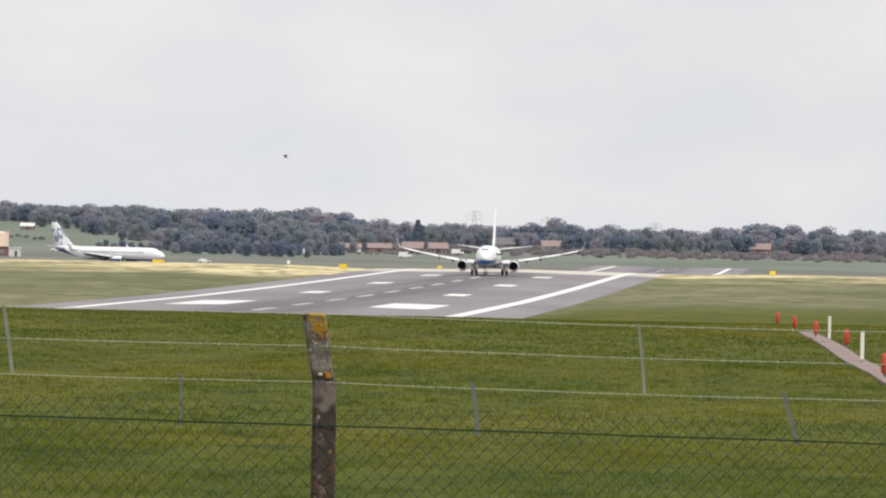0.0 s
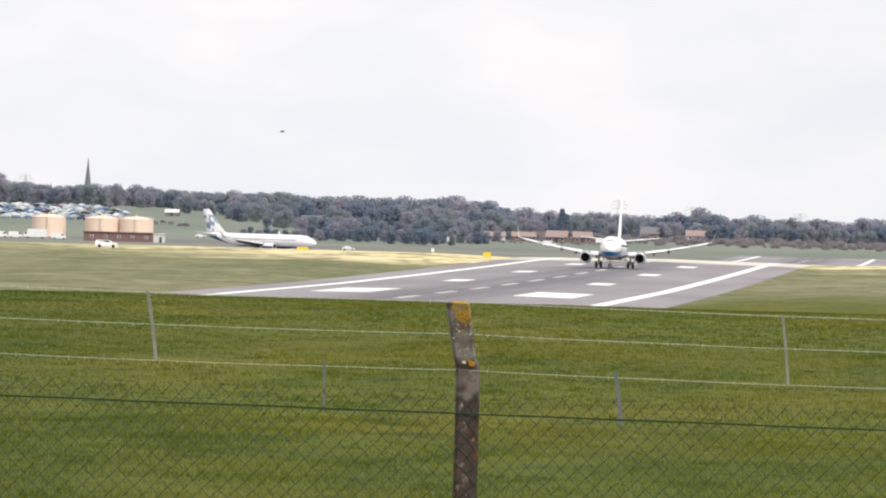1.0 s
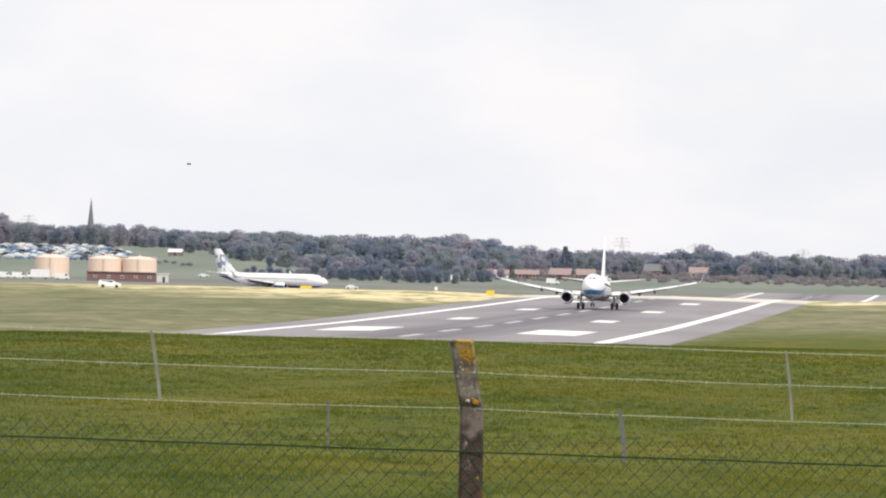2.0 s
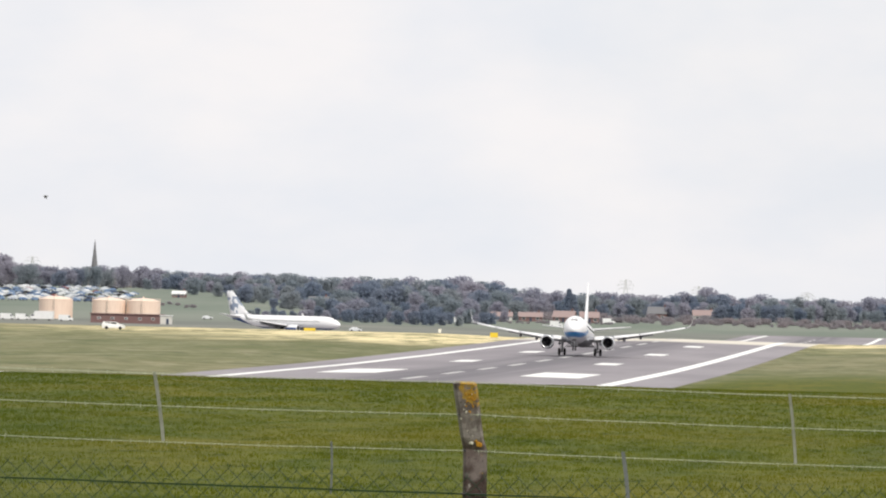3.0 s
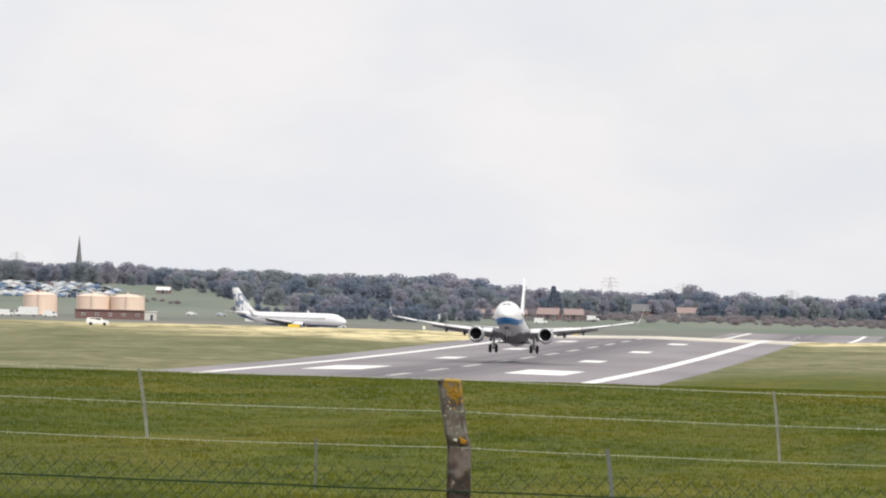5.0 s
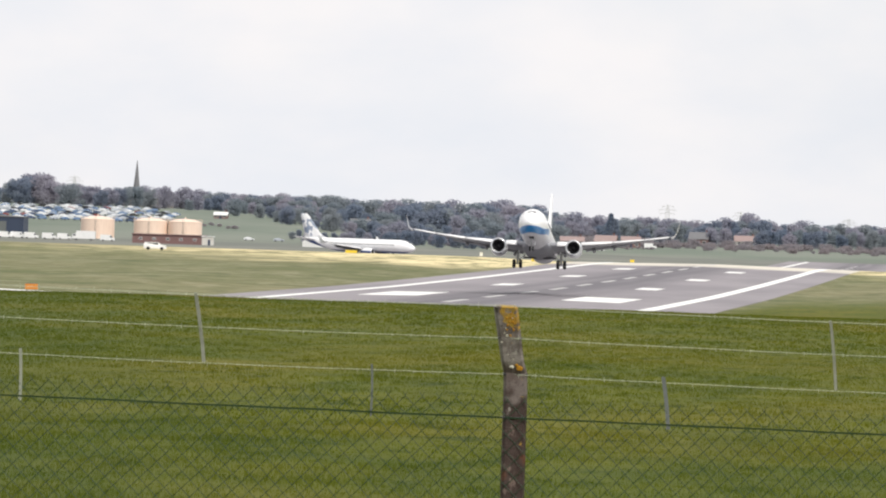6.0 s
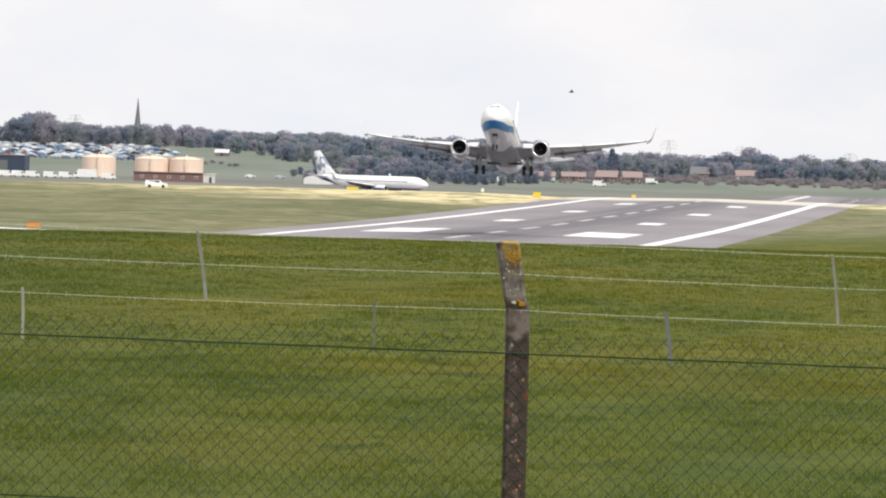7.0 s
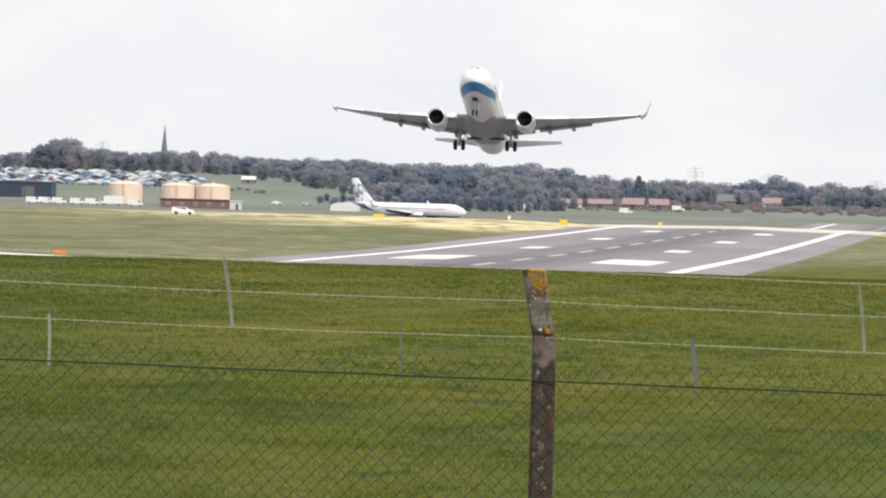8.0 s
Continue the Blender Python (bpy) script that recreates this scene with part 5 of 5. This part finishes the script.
# ---- movement ----
def motions():
    rows = []
    for t, x, z, pitch, bank in ((0.0, -66.6, 0.0, 0.5, 0), (1.0, -66.5, 0.0, 0.8, 0), (1.7, -66.3, 0.0, 1.5, 0), (2.8, -66.0, 0.0, 3.0, 0), (3.5, -65.2, 0.1, 4.5, 0), (4.2, -64.8, 0.4, 5.8, 0),
                                 (5.5, -64.5, 1.8, 7.5, 0), (6.0, -64.25, 3.15, 8.6, 0), (6.5, -64.5, 5.5, 9.7, 0), (7.0, -63.9, 7.2, 11.1, 0), (8.0, -63.8, 13.1, 13.8, 0)):
        y = 795 + 71.3 * (8.0 - t)
        rows.append((t, pose(x, y, along(y) * (t < 3) + 0.30 + z, 0, 0, 180) @ pose(0, 0, 0, pitch, bank, 0)))
    walk(departing, rows)
    rows = []
    for t, x in ((0.0, -223.8), (2.0, -218.9), (4.0, -212.8), (6.0, -205.5), (8.0, -198.2)):
        y = 2202 - 0.446 * (x + 227.4)
        rows.append((t, pose(x, y, ground_z(x, y) + 0.04, 0, 0, -114)))
    walk(taxiing, rows)
    walk(bird, [(t, pose(x, y, z, 0, bank, turn)) for t, x, y, z, bank, turn in (
        (0.0, -11.6, 150, 12.9, 0, 80), (0.5, -12.78, 150, 12.97, 4, 80), (1.0, -14.7, 150, 13.06, -4, 80), (1.5, -15.7, 150, 13.12, 0, 80), (3.0, -19.8, 150, 13.3, 4, 80), (3.5, -22.0, 150, 13.6, 8, 70),
        (4.4, -26.0, 154, 16.0, 8, 10), (5.3, -24.0, 156, 18.5, 8, -50), (6.0, -17.0, 151, 18.0, 6, -80), (6.5, -13.55, 150, 12.8, 8, -80), (6.7, -12.75, 150, 12.76, 4, -80), (6.9, -10.6, 150, 12.72, -4, -80),
        (7.0, -9.7, 150, 12.77, -6, -80), (7.1, -6.8, 150, 12.5, 0, -80), (7.3, -6.4, 150, 12.4, 0, -80), (7.5, -5.0, 150, 11.8, 4, -80), (8.0, 4.5, 152, 12.4, 0, -80))])
    for wing, side in ((bird_wings[0], -1), (bird_wings[1], 1)):
        walk(wing, [(0.1 * k, pose(0, 0, 0.0, 0, side * 32 * math.cos(k * 2.1), 0)) for k in range(81)])


motions()
